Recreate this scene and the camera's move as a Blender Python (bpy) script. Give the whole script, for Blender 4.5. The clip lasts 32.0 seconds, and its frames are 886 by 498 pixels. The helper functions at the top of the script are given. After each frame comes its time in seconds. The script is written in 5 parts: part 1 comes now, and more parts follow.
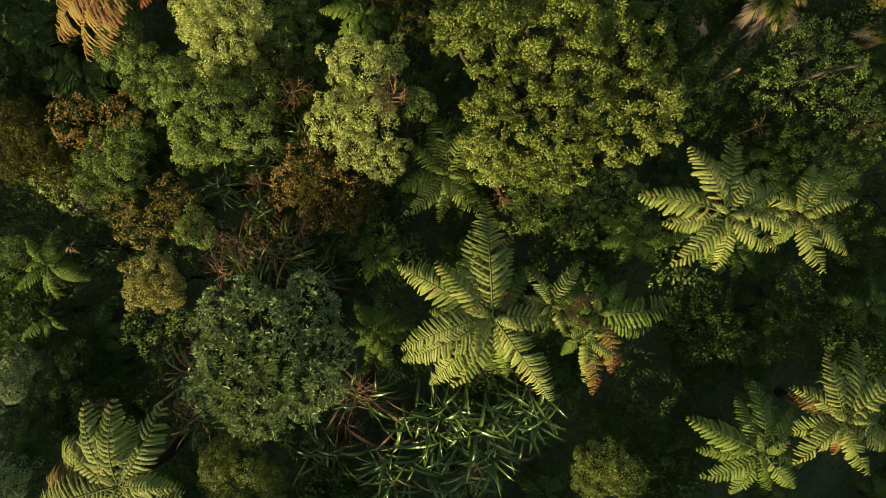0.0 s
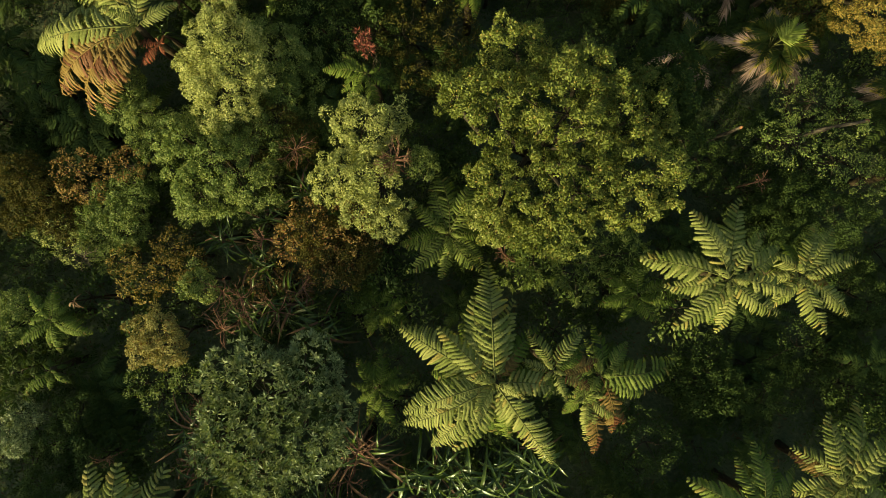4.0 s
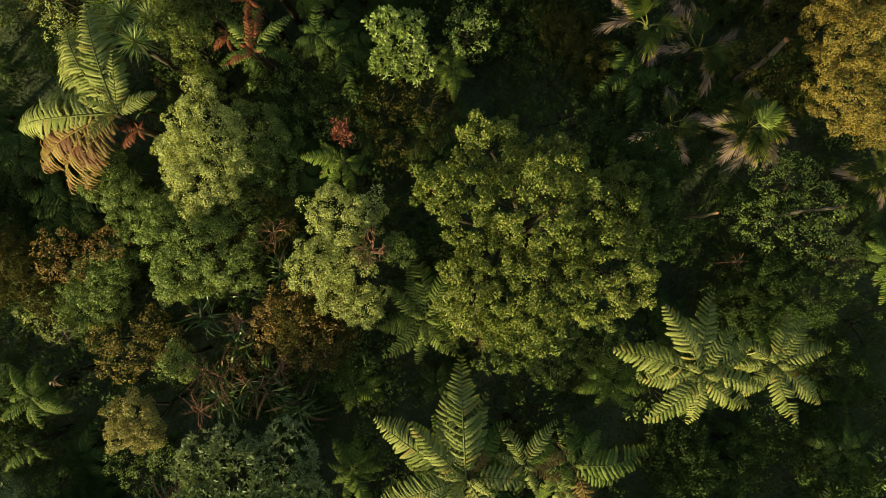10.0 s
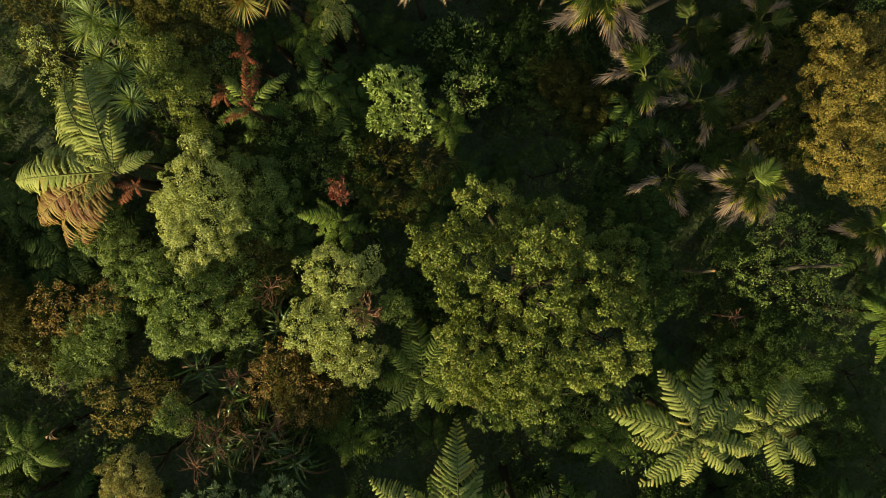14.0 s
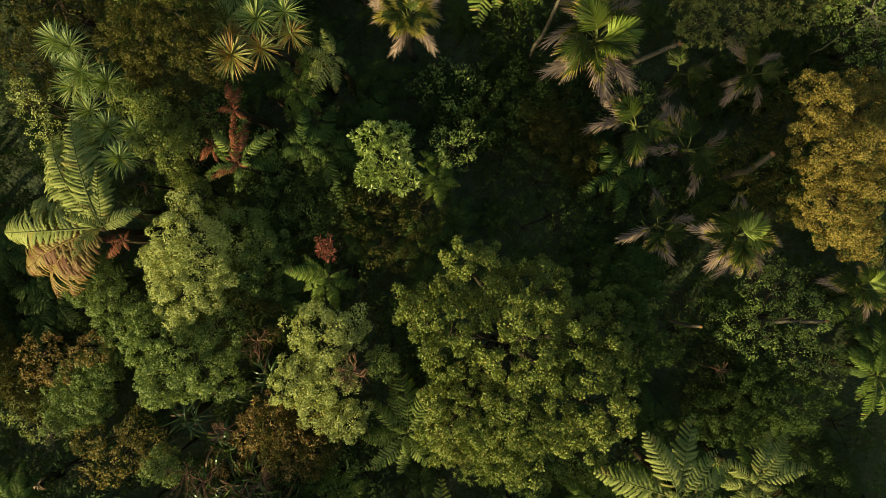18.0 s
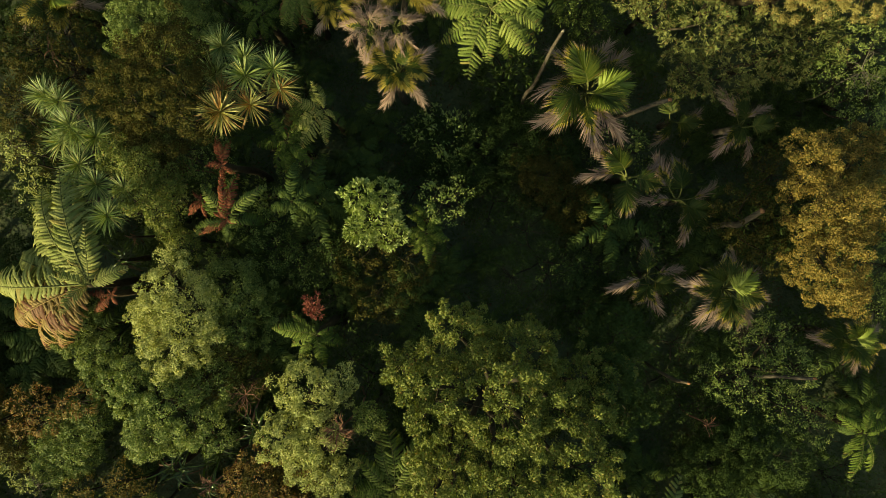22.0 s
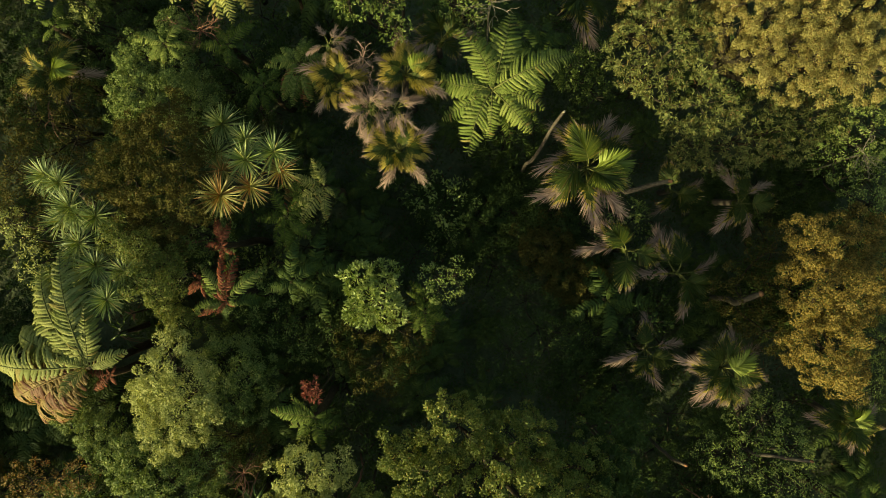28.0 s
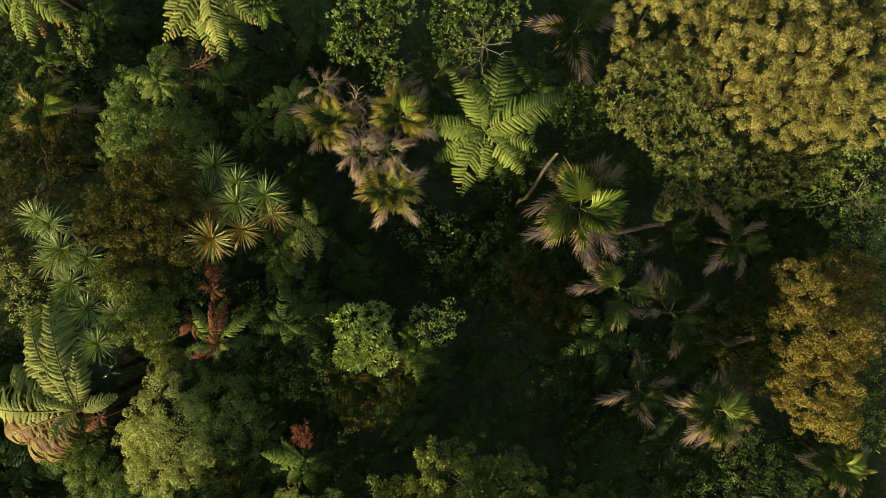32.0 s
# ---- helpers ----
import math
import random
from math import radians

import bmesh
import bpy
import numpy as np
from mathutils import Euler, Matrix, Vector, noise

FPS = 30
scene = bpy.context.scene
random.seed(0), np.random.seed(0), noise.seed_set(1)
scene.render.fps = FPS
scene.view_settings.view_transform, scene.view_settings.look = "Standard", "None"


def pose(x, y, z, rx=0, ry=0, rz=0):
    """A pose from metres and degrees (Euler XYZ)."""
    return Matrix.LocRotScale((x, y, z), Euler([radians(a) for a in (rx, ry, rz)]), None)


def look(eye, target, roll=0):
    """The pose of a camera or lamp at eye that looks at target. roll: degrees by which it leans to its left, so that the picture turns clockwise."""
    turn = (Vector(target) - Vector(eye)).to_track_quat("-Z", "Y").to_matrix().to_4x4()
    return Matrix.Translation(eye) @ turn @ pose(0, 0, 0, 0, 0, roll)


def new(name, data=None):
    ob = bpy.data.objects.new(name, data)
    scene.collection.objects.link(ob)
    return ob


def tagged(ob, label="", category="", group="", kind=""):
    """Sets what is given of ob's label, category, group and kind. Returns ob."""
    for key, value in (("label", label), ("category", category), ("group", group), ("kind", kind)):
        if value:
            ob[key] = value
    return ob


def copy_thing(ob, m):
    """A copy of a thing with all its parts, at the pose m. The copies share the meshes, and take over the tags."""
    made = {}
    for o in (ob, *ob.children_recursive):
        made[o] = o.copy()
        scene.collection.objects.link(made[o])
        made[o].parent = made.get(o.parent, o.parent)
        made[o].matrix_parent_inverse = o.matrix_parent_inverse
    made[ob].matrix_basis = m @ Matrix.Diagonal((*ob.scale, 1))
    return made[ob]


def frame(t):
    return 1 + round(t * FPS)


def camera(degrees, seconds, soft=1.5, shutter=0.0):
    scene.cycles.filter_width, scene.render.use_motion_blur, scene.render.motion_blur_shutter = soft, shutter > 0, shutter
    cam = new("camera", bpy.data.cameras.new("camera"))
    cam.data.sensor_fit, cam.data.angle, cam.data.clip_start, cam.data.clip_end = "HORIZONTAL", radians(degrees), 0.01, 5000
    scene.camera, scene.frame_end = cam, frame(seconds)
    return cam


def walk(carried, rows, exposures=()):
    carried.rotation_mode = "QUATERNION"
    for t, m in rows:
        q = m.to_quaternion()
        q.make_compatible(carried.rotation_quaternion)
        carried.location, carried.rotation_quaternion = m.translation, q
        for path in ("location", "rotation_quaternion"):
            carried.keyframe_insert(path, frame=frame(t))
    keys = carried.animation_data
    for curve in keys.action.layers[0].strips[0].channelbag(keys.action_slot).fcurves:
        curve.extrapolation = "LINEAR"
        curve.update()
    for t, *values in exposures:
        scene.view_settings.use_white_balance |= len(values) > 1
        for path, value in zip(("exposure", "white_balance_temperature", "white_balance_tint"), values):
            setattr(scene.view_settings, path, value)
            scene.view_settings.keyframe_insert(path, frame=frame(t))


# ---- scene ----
cam = camera(72.0, 32.0, 0.9)
METRES, EYE, TILT, LEAN, TURN = 11.8, 17.5, -90.0, 0.0, 0.0
ROWS = [
    (0.0, 0.0, 0.0, 0.0, 0.0, 0.0, -0.0),
    (0.5, -0.002, 0.0007, 0.0105, 0.0, 0.03, -0.03),
    (1.0, -0.0041, 0.0006, 0.0247, -0.01, 0.03, -0.07),
    (1.5, -0.0051, 0.0006, 0.0392, -0.01, 0.02, -0.09),
    (2.0, -0.0052, 0.0008, 0.0567, 0.01, -0.02, -0.12),
    (2.5, -0.0049, 0.0001, 0.0735, 0.0, -0.06, -0.14),
    (3.0, -0.0055, -0.0008, 0.0916, 0.01, -0.09, -0.18),
    (3.5, -0.0056, -0.0016, 0.1092, -0.0, -0.15, -0.21),
    (5.5, 0.0004, -0.0091, 0.1819, 0.03, -0.49, -0.36),
    (6.0, 0.0027, -0.0102, 0.1989, 0.04, -0.55, -0.4),
    (6.5, 0.0066, -0.0109, 0.2147, 0.06, -0.6, -0.44),
    (7.0, 0.0122, -0.0111, 0.2311, 0.06, -0.6, -0.47),
    (7.5, 0.0183, -0.0111, 0.2461, 0.08, -0.64, -0.51),
    (8.0, 0.0257, -0.0111, 0.2616, 0.11, -0.68, -0.55),
    (8.5, 0.0326, -0.0115, 0.2753, 0.13, -0.71, -0.58),
    (9.0, 0.0385, -0.0115, 0.291, 0.12, -0.79, -0.63),
    (9.5, 0.0439, -0.0113, 0.3041, 0.16, -0.78, -0.67),
    (10.0, 0.0464, -0.0117, 0.3206, 0.15, -0.84, -0.7),
    (10.5, 0.0492, -0.0118, 0.3347, 0.18, -0.84, -0.74),
    (11.0, 0.0507, -0.0116, 0.3509, 0.17, -0.88, -0.77),
    (11.5, 0.0512, -0.0114, 0.3663, 0.17, -0.91, -0.8),
    (12.0, 0.0518, -0.0107, 0.3831, 0.17, -0.94, -0.85),
    (12.5, 0.0513, -0.0096, 0.3993, 0.17, -0.98, -0.89),
    (13.0, 0.0505, -0.0092, 0.4166, 0.17, -1.01, -0.94),
    (13.5, 0.0506, -0.0096, 0.4324, 0.17, -1.04, -0.98),
    (14.0, 0.0518, -0.01, 0.4489, 0.17, -1.08, -1.02),
    (14.5, 0.0534, -0.0102, 0.4642, 0.18, -1.13, -1.06),
    (16.5, 0.0657, -0.0095, 0.5283, 0.22, -1.3, -1.27),
    (17.0, 0.0694, -0.0093, 0.5443, 0.23, -1.35, -1.32),
    (17.5, 0.0731, -0.0095, 0.5591, 0.24, -1.39, -1.37),
    (18.0, 0.0779, -0.0096, 0.5753, 0.26, -1.43, -1.42),
    (18.5, 0.0821, -0.0094, 0.5901, 0.27, -1.46, -1.47),
    (19.0, 0.0852, -0.0088, 0.6061, 0.28, -1.48, -1.51),
    (19.5, 0.0876, -0.0085, 0.6214, 0.29, -1.52, -1.57),
    (20.0, 0.0906, -0.0086, 0.6378, 0.3, -1.56, -1.63),
    (20.5, 0.0943, -0.0085, 0.6531, 0.32, -1.58, -1.68),
    (21.0, 0.0973, -0.0082, 0.6701, 0.33, -1.63, -1.73),
    (21.5, 0.0995, -0.0077, 0.6856, 0.33, -1.66, -1.78),
    (22.0, 0.101, -0.0067, 0.7016, 0.34, -1.67, -1.82),
    (22.5, 0.1008, -0.0057, 0.7167, 0.35, -1.68, -1.86),
    (23.0, 0.0996, -0.0056, 0.7335, 0.36, -1.71, -1.92),
    (23.5, 0.0985, -0.0057, 0.7489, 0.36, -1.72, -1.97),
    (24.0, 0.0974, -0.0057, 0.7656, 0.36, -1.73, -2.01),
    (24.5, 0.0976, -0.0055, 0.7811, 0.37, -1.76, -2.05),
    (25.0, 0.0978, -0.0053, 0.7965, 0.39, -1.76, -2.11),
    (25.5, 0.0989, -0.0054, 0.8109, 0.39, -1.78, -2.15),
    (27.5, 0.0966, -0.0046, 0.8722, 0.35, -2.06, -2.31),
    (28.0, 0.096, -0.003, 0.8855, 0.36, -2.07, -2.36),
    (28.5, 0.0967, -0.002, 0.8987, 0.36, -2.11, -2.41),
    (29.0, 0.0986, -0.0015, 0.9126, 0.37, -2.14, -2.45),
    (29.5, 0.1012, -0.0013, 0.9245, 0.39, -2.16, -2.48),
    (30.0, 0.1042, -0.001, 0.9367, 0.4, -2.19, -2.53),
    (30.5, 0.1072, -0.0005, 0.9481, 0.4, -2.22, -2.56),
    (31.0, 0.109, 0.0004, 0.9602, 0.42, -2.25, -2.61),
    (31.5, 0.1101, 0.0011, 0.9713, 0.41, -2.28, -2.64),
    (32.0, 0.1104, 0.0019, 0.9829, 0.42, -2.3, -2.68),
]
walk(cam, [(t, pose(0, 0, EYE, TILT, LEAN, TURN) @ pose(METRES * x, METRES * y, METRES * z, 90 + 0.82 * pitch, roll, 0.82 * yaw)) for t, x, y, z, yaw, pitch, roll in ROWS],
     exposures=[(0.0, 0.70, 7900, -25), (32.0, 0.70, 7900, -25)])

# ---- light ----
SUN_EL, SUN_AZ = 18.5, 221.0          # height of the sun, and its bearing clockwise from +y
world = bpy.data.worlds.new("sky")
scene.world = world
world.use_nodes = True
wt = world.node_tree
sky = wt.nodes.new("ShaderNodeTexSky")
sky.sky_type, sky.sun_disc = "NISHITA", False
sky.dust_density, sky.ozone_density = 3.5, 0.6
sky.sun_elevation, sky.sun_rotation = radians(SUN_EL), radians(SUN_AZ)
wt.links.new(sky.outputs[0], wt.nodes["Background"].inputs[0])
wt.nodes["Background"].inputs[1].default_value = 0.105
sun = new("sun", bpy.data.lights.new("sun", "SUN"))
sun.data.energy, sun.data.angle, sun.data.color = 4.9, radians(0.6), (1.0, 0.85, 0.60)
sun.matrix_world = look((-30 * math.sin(radians(-SUN_AZ)), 30 * math.cos(radians(SUN_AZ)), 30 * math.tan(radians(SUN_EL))), (0, 0, 0))

# ---- materials ----
def nodes_of(name):
    m = bpy.data.materials.new(name)
    m.use_nodes = True
    return m, m.node_tree.nodes, m.node_tree.links


def ramp(nodes, stops):
    r = nodes.new("ShaderNodeValToRGB")
    while len(r.color_ramp.elements) < len(stops):
        r.color_ramp.elements.new(0.5)
    for e, (p, c) in zip(r.color_ramp.elements, stops):
        e.position, e.color = p, (*c, 1)
    return r


def leaf_material(name, dark, mid, light, rough=0.55, through_light=0.26, old=None, old_share=0.06, gloss=0.25):
    """Living leaves: every leaf takes its own tone, patches of a crown differ, a few leaves are old."""
    m, n, l = nodes_of(name)
    geo, tex, obj = n.new("ShaderNodeNewGeometry"), n.new("ShaderNodeTexNoise"), n.new("ShaderNodeObjectInfo")
    coord = n.new("ShaderNodeTexCoord")
    tex.inputs["Scale"].default_value, tex.inputs["Detail"].default_value = 1.7, 3
    l.new(coord.outputs["Object"], tex.inputs["Vector"])
    mix = n.new("ShaderNodeMath")
    mix.operation = "MULTIPLY_ADD"
    mix.inputs[1].default_value, mix.inputs[2].default_value = 0.55, 0.0
    l.new(geo.outputs["Random Per Island"], mix.inputs[0])
    add = n.new("ShaderNodeMath")
    add.operation = "MULTIPLY_ADD"
    add.inputs[1].default_value = 0.6
    l.new(tex.outputs["Fac"], add.inputs[0])
    l.new(mix.outputs[0], add.inputs[2])
    jit = n.new("ShaderNodeMath")
    jit.operation = "MULTIPLY_ADD"
    jit.inputs[1].default_value = 0.16
    l.new(obj.outputs["Random"], jit.inputs[0])
    l.new(add.outputs[0], jit.inputs[2])
    old = old or light
    r = ramp(n, [(0.18, dark), (0.55, mid), (0.95, light)])
    l.new(jit.outputs[0], r.inputs[0])
    isold = n.new("ShaderNodeMath")
    isold.operation = "LESS_THAN"
    isold.inputs[1].default_value = old_share
    l.new(geo.outputs["Random Per Island"], isold.inputs[0])
    both = n.new("ShaderNodeMixRGB")
    both.inputs[2].default_value = (*old, 1)
    l.new(isold.outputs[0], both.inputs[0])
    l.new(r.outputs[0], both.inputs[1])
    p = n["Principled BSDF"]
    p.inputs["Roughness"].default_value = rough
    p.inputs["Specular IOR Level"].default_value = gloss
    l.new(both.outputs[0], p.inputs["Base Color"])
    fine = n.new("ShaderNodeTexNoise")
    fine.inputs["Scale"].default_value, fine.inputs["Detail"].default_value = 90, 2
    l.new(coord.outputs["Object"], fine.inputs["Vector"])
    bump = n.new("ShaderNodeBump")
    bump.inputs["Strength"].default_value, bump.inputs["Distance"].default_value = 0.25, 0.01
    l.new(fine.outputs["Fac"], bump.inputs["Height"])
    l.new(bump.outputs[0], p.inputs["Normal"])
    t, mx = n.new("ShaderNodeBsdfTranslucent"), n.new("ShaderNodeMixShader")
    warm = n.new("ShaderNodeMixRGB")
    warm.blend_type, warm.inputs[0].default_value, warm.inputs[2].default_value = "MULTIPLY", 1.0, (1.25, 1.2, 0.45, 1)
    l.new(both.outputs[0], warm.inputs[1])
    l.new(warm.outputs[0], t.inputs[0])
    mx.inputs[0].default_value = through_light * 0.65
    l.new(p.outputs[0], mx.inputs[1])
    l.new(t.outputs[0], mx.inputs[2])
    l.new(mx.outputs[0], n["Material Output"].inputs[0])
    return m


def rough_material(name, stops, scale, stretch=(1, 1, 1), rough=0.85, bumps=0.6, depth=0.02):
    m, n, l = nodes_of(name)
    coord, mp = n.new("ShaderNodeTexCoord"), n.new("ShaderNodeMapping")
    mp.inputs["Scale"].default_value = stretch
    a, b = n.new("ShaderNodeTexNoise"), n.new("ShaderNodeTexNoise")
    a.inputs["Scale"].default_value, a.inputs["Detail"].default_value = scale, 8
    b.inputs["Scale"].default_value, b.inputs["Detail"].default_value = scale / 9, 3
    l.new(coord.outputs["Object"], mp.inputs[0])
    for x in (a, b):
        l.new(mp.outputs[0], x.inputs["Vector"])
    s = n.new("ShaderNodeMath")
    s.operation = "MULTIPLY_ADD"
    s.inputs[1].default_value = 0.6
    l.new(a.outputs["Fac"], s.inputs[0])
    h = n.new("ShaderNodeMath")
    h.operation = "MULTIPLY"
    h.inputs[1].default_value = 0.4
    l.new(b.outputs["Fac"], h.inputs[0])
    l.new(h.outputs[0], s.inputs[2])
    r = ramp(n, stops)
    l.new(s.outputs[0], r.inputs[0])
    p = n["Principled BSDF"]
    p.inputs["Roughness"].default_value = rough
    p.inputs["Specular IOR Level"].default_value = 0.2
    l.new(r.outputs[0], p.inputs["Base Color"])
    bump = n.new("ShaderNodeBump")
    bump.inputs["Strength"].default_value, bump.inputs["Distance"].default_value = bumps, depth
    l.new(a.outputs["Fac"], bump.inputs["Height"])
    l.new(bump.outputs[0], p.inputs["Normal"])
    return m


LEAF = {
    "lime": leaf_material("lime_leaf", (0.10, 0.125, 0.034), (0.265, 0.275, 0.085), (0.47, 0.45, 0.185), 0.55, 0.3),
    "olive": leaf_material("olive_leaf", (0.045, 0.060, 0.012), (0.127, 0.146, 0.030), (0.245, 0.245, 0.066), 0.55, 0.28, old=(0.24, 0.17, 0.05), old_share=0.05),
    "ochre": leaf_material("ochre_leaf", (0.115, 0.102, 0.034), (0.245, 0.205, 0.07), (0.385, 0.32, 0.125), 0.6, 0.26, old=(0.24, 0.13, 0.045), old_share=0.1),
    "heath": leaf_material("grey_olive_leaf", (0.06, 0.075, 0.022), (0.155, 0.165, 0.052), (0.29, 0.28, 0.11), 0.5, 0.26, old=(0.2, 0.12, 0.05), old_share=0.08),
    "amber": leaf_material("amber_leaf", (0.1, 0.069, 0.016), (0.20, 0.135, 0.034), (0.31, 0.212, 0.062), 0.6, old=(0.11, 0.098, 0.022), old_share=0.28),
    "green": leaf_material("green_leaf", (0.042, 0.070, 0.014), (0.128, 0.168, 0.040), (0.29, 0.31, 0.105), 0.5, 0.28),
    "sage": leaf_material("sage_leaf", (0.058, 0.085, 0.032), (0.142, 0.174, 0.074), (0.31, 0.322, 0.165), 0.42, 0.25, gloss=0.45),
    "glossy": leaf_material("glossy_leaf", (0.06, 0.10, 0.016), (0.19, 0.24, 0.055), (0.40, 0.42, 0.16), 0.35, 0.28, gloss=0.5),
    # flat, dark tones: the shade between the plants is put into this leaf colour
    "dark": leaf_material("shade_toned_leaf", (0.039, 0.058, 0.021), (0.049, 0.071, 0.021), (0.065, 0.086, 0.021), 0.65, 0.28, gloss=0.12),
    "rust": leaf_material("rust_leaf", (0.075, 0.048, 0.016), (0.19, 0.118, 0.036), (0.33, 0.215, 0.08), 0.6, 0.26, old=(0.2, 0.08, 0.03), old_share=0.2),
    "red": leaf_material("red_dead_leaf", (0.11, 0.026, 0.018), (0.23, 0.066, 0.05), (0.36, 0.13, 0.10), 0.7, 0.15),
    "bronze": leaf_material("bronze_leaf", (0.036, 0.036, 0.010), (0.068, 0.060, 0.014), (0.105, 0.084, 0.021), 0.65, old=(0.10, 0.06, 0.02), old_share=0.05, gloss=0.12),
}
FROND = {
    "pale": leaf_material("pale_frond", (0.085, 0.108, 0.021), (0.18, 0.188, 0.057), (0.30, 0.283, 0.105), 0.6, 0.24, old=(0.25, 0.2, 0.065), old_share=0.07, gloss=0.1),
    "green": leaf_material("green_frond", (0.042, 0.065, 0.012), (0.088, 0.118, 0.022), (0.15, 0.172, 0.038), 0.6, 0.22, old=(0.16, 0.125, 0.04), gloss=0.1),
    "fresh": leaf_material("fresh_frond", (0.06, 0.085, 0.018), (0.135, 0.162, 0.04), (0.22, 0.232, 0.068), 0.6, 0.24, old=(0.21, 0.17, 0.055), gloss=0.1),
    # darkened, even green that paints the shade under the crowns into the fronds
    "deep": leaf_material("shade_toned_frond", (0.039, 0.057, 0.019), (0.050, 0.071, 0.019), (0.069, 0.088, 0.020), 0.6, 0.22, gloss=0.12),
    "tan": leaf_material("tan_frond", (0.075, 0.044, 0.014), (0.155, 0.09, 0.027), (0.25, 0.155, 0.048), 0.65, 0.16, old=(0.13, 0.045, 0.02), old_share=0.25),
    "red": leaf_material("red_frond", (0.085, 0.020, 0.009), (0.175, 0.044, 0.022), (0.28, 0.09, 0.048), 0.7, 0.15),
    "palm": leaf_material("palm_leaf", (0.018, 0.030, 0.005), (0.042, 0.060, 0.009), (0.085, 0.092, 0.016), 0.5, 0.3, old=(0.16, 0.11, 0.04), old_share=0.06, gloss=0.25),
    "dry": leaf_material("dry_leaf_tip", (0.135, 0.082, 0.068), (0.265, 0.168, 0.138), (0.41, 0.275, 0.225), 0.75, 0.1),
    # yellowing leaf, brightened so that its colour stands for sun on the frond ends
    "gold": leaf_material("sunlit_yellowing_palm_leaf", (0.12, 0.093, 0.018), (0.265, 0.2, 0.04), (0.44, 0.335, 0.09), 0.6, 0.45),
    "shoot": leaf_material("young_palm_leaf", (0.09, 0.125, 0.016), (0.18, 0.215, 0.036), (0.29, 0.31, 0.075), 0.45, 0.3),
    "sword": leaf_material("sword_leaf", (0.042, 0.072, 0.014), (0.13, 0.175, 0.045), (0.33, 0.345, 0.115), 0.36, 0.2, old=(0.34, 0.3, 0.1), old_share=0.1, gloss=0.5),
    "straw": leaf_material("straw_sword_leaf", (0.065, 0.075, 0.018), (0.17, 0.16, 0.04), (0.38, 0.32, 0.10), 0.42, 0.18, old=(0.30, 0.15, 0.045), old_share=0.28, gloss=0.4),
    "flax": leaf_material("flax_leaf", (0.024, 0.042, 0.007), (0.05, 0.077, 0.013), (0.11, 0.135, 0.03), 0.27, 0.1, gloss=0.5),
    "flaxdry": leaf_material("dry_flax_leaf", (0.055, 0.027, 0.015), (0.12, 0.058, 0.032), (0.23, 0.13, 0.075), 0.6, 0.1),
}
BARK = rough_material("bark", [(0.3, (0.02, 0.015, 0.010)), (0.55, (0.05, 0.037, 0.025)), (0.8, (0.10, 0.078, 0.055))], 14, (1, 1, 0.25))
FIBRE = rough_material("fern_trunk_fibre", [(0.3, (0.018, 0.012, 0.008)), (0.6, (0.06, 0.04, 0.022)), (0.8, (0.11, 0.075, 0.04))], 22, (1, 1, 0.3), bumps=1.0)
GREY_WOOD = rough_material("weathered_wood", [(0.3, (0.036, 0.027, 0.021)), (0.55, (0.095, 0.072, 0.056)), (0.8, (0.2, 0.155, 0.125))], 18, (1, 1, 0.15))
PALE_WOOD = rough_material("bleached_wood", [(0.3, (0.14, 0.11, 0.08)), (0.55, (0.26, 0.215, 0.165)), (0.8, (0.42, 0.36, 0.29))], 18, (1, 1, 0.2))
CUT_WOOD = rough_material("broken_wood", [(0.3, (0.16, 0.07, 0.03)), (0.6, (0.28, 0.13, 0.07)), (0.8, (0.4, 0.22, 0.13))], 30)
RIB = rough_material("frond_midrib", [(0.3, (0.08, 0.08, 0.026)), (0.6, (0.15, 0.145, 0.05)), (0.8, (0.24, 0.2, 0.085))], 30, (0.2, 1, 1))
TWIG = rough_material("reddish_twig", [(0.3, (0.13, 0.06, 0.042)), (0.6, (0.27, 0.135, 0.095)), (0.8, (0.40, 0.24, 0.18))], 20)
SOIL = rough_material("forest_floor", [(0.3, (0.045, 0.055, 0.028)), (0.5, (0.075, 0.086, 0.045)), (0.7, (0.105, 0.108, 0.056))], 9, bumps=1.0, depth=0.05)
LITTER = leaf_material("leaf_litter", (0.03, 0.024, 0.01), (0.06, 0.04, 0.016), (0.11, 0.07, 0.03), 0.8, 0.05)

# ---- mesh helpers ----
RNG = np.random.default_rng(7)


def ground_z(x, y):
    """The forest floor: a slope that falls towards +y and levels out."""
    yy = np.clip(y, -14.0, 26.0)
    return -0.35 - 0.165 * yy + 0.22 * np.sin(0.45 * x + 0.7) * np.cos(0.38 * y) + 0.05 * np.sin(1.7 * x + 1.1 * y)


def mesh_of(name, verts, tris, materials, index=None, smooth=False):
    me = bpy.data.meshes.new(name)
    verts, tris = np.asarray(verts, dtype=np.float32).reshape(-1, 3), np.asarray(tris, dtype=np.int32).reshape(-1, 3)
    me.vertices.add(len(verts))
    me.vertices.foreach_set("co", verts.ravel())
    me.loops.add(tris.size)
    me.loops.foreach_set("vertex_index", tris.ravel())
    me.polygons.add(len(tris))
    me.polygons.foreach_set("loop_start", np.arange(0, tris.size, 3, dtype=np.int32))
    me.polygons.foreach_set("loop_total", np.full(len(tris), 3, dtype=np.int32))
    for m in materials:
        me.materials.append(m)
    if index is not None:
        me.polygons.foreach_set("material_index", np.asarray(index, dtype=np.int32))
    if smooth:
        me.polygons.foreach_set("use_smooth", np.ones(len(tris), dtype=bool))
    me.update(calc_edges=True)
    return me


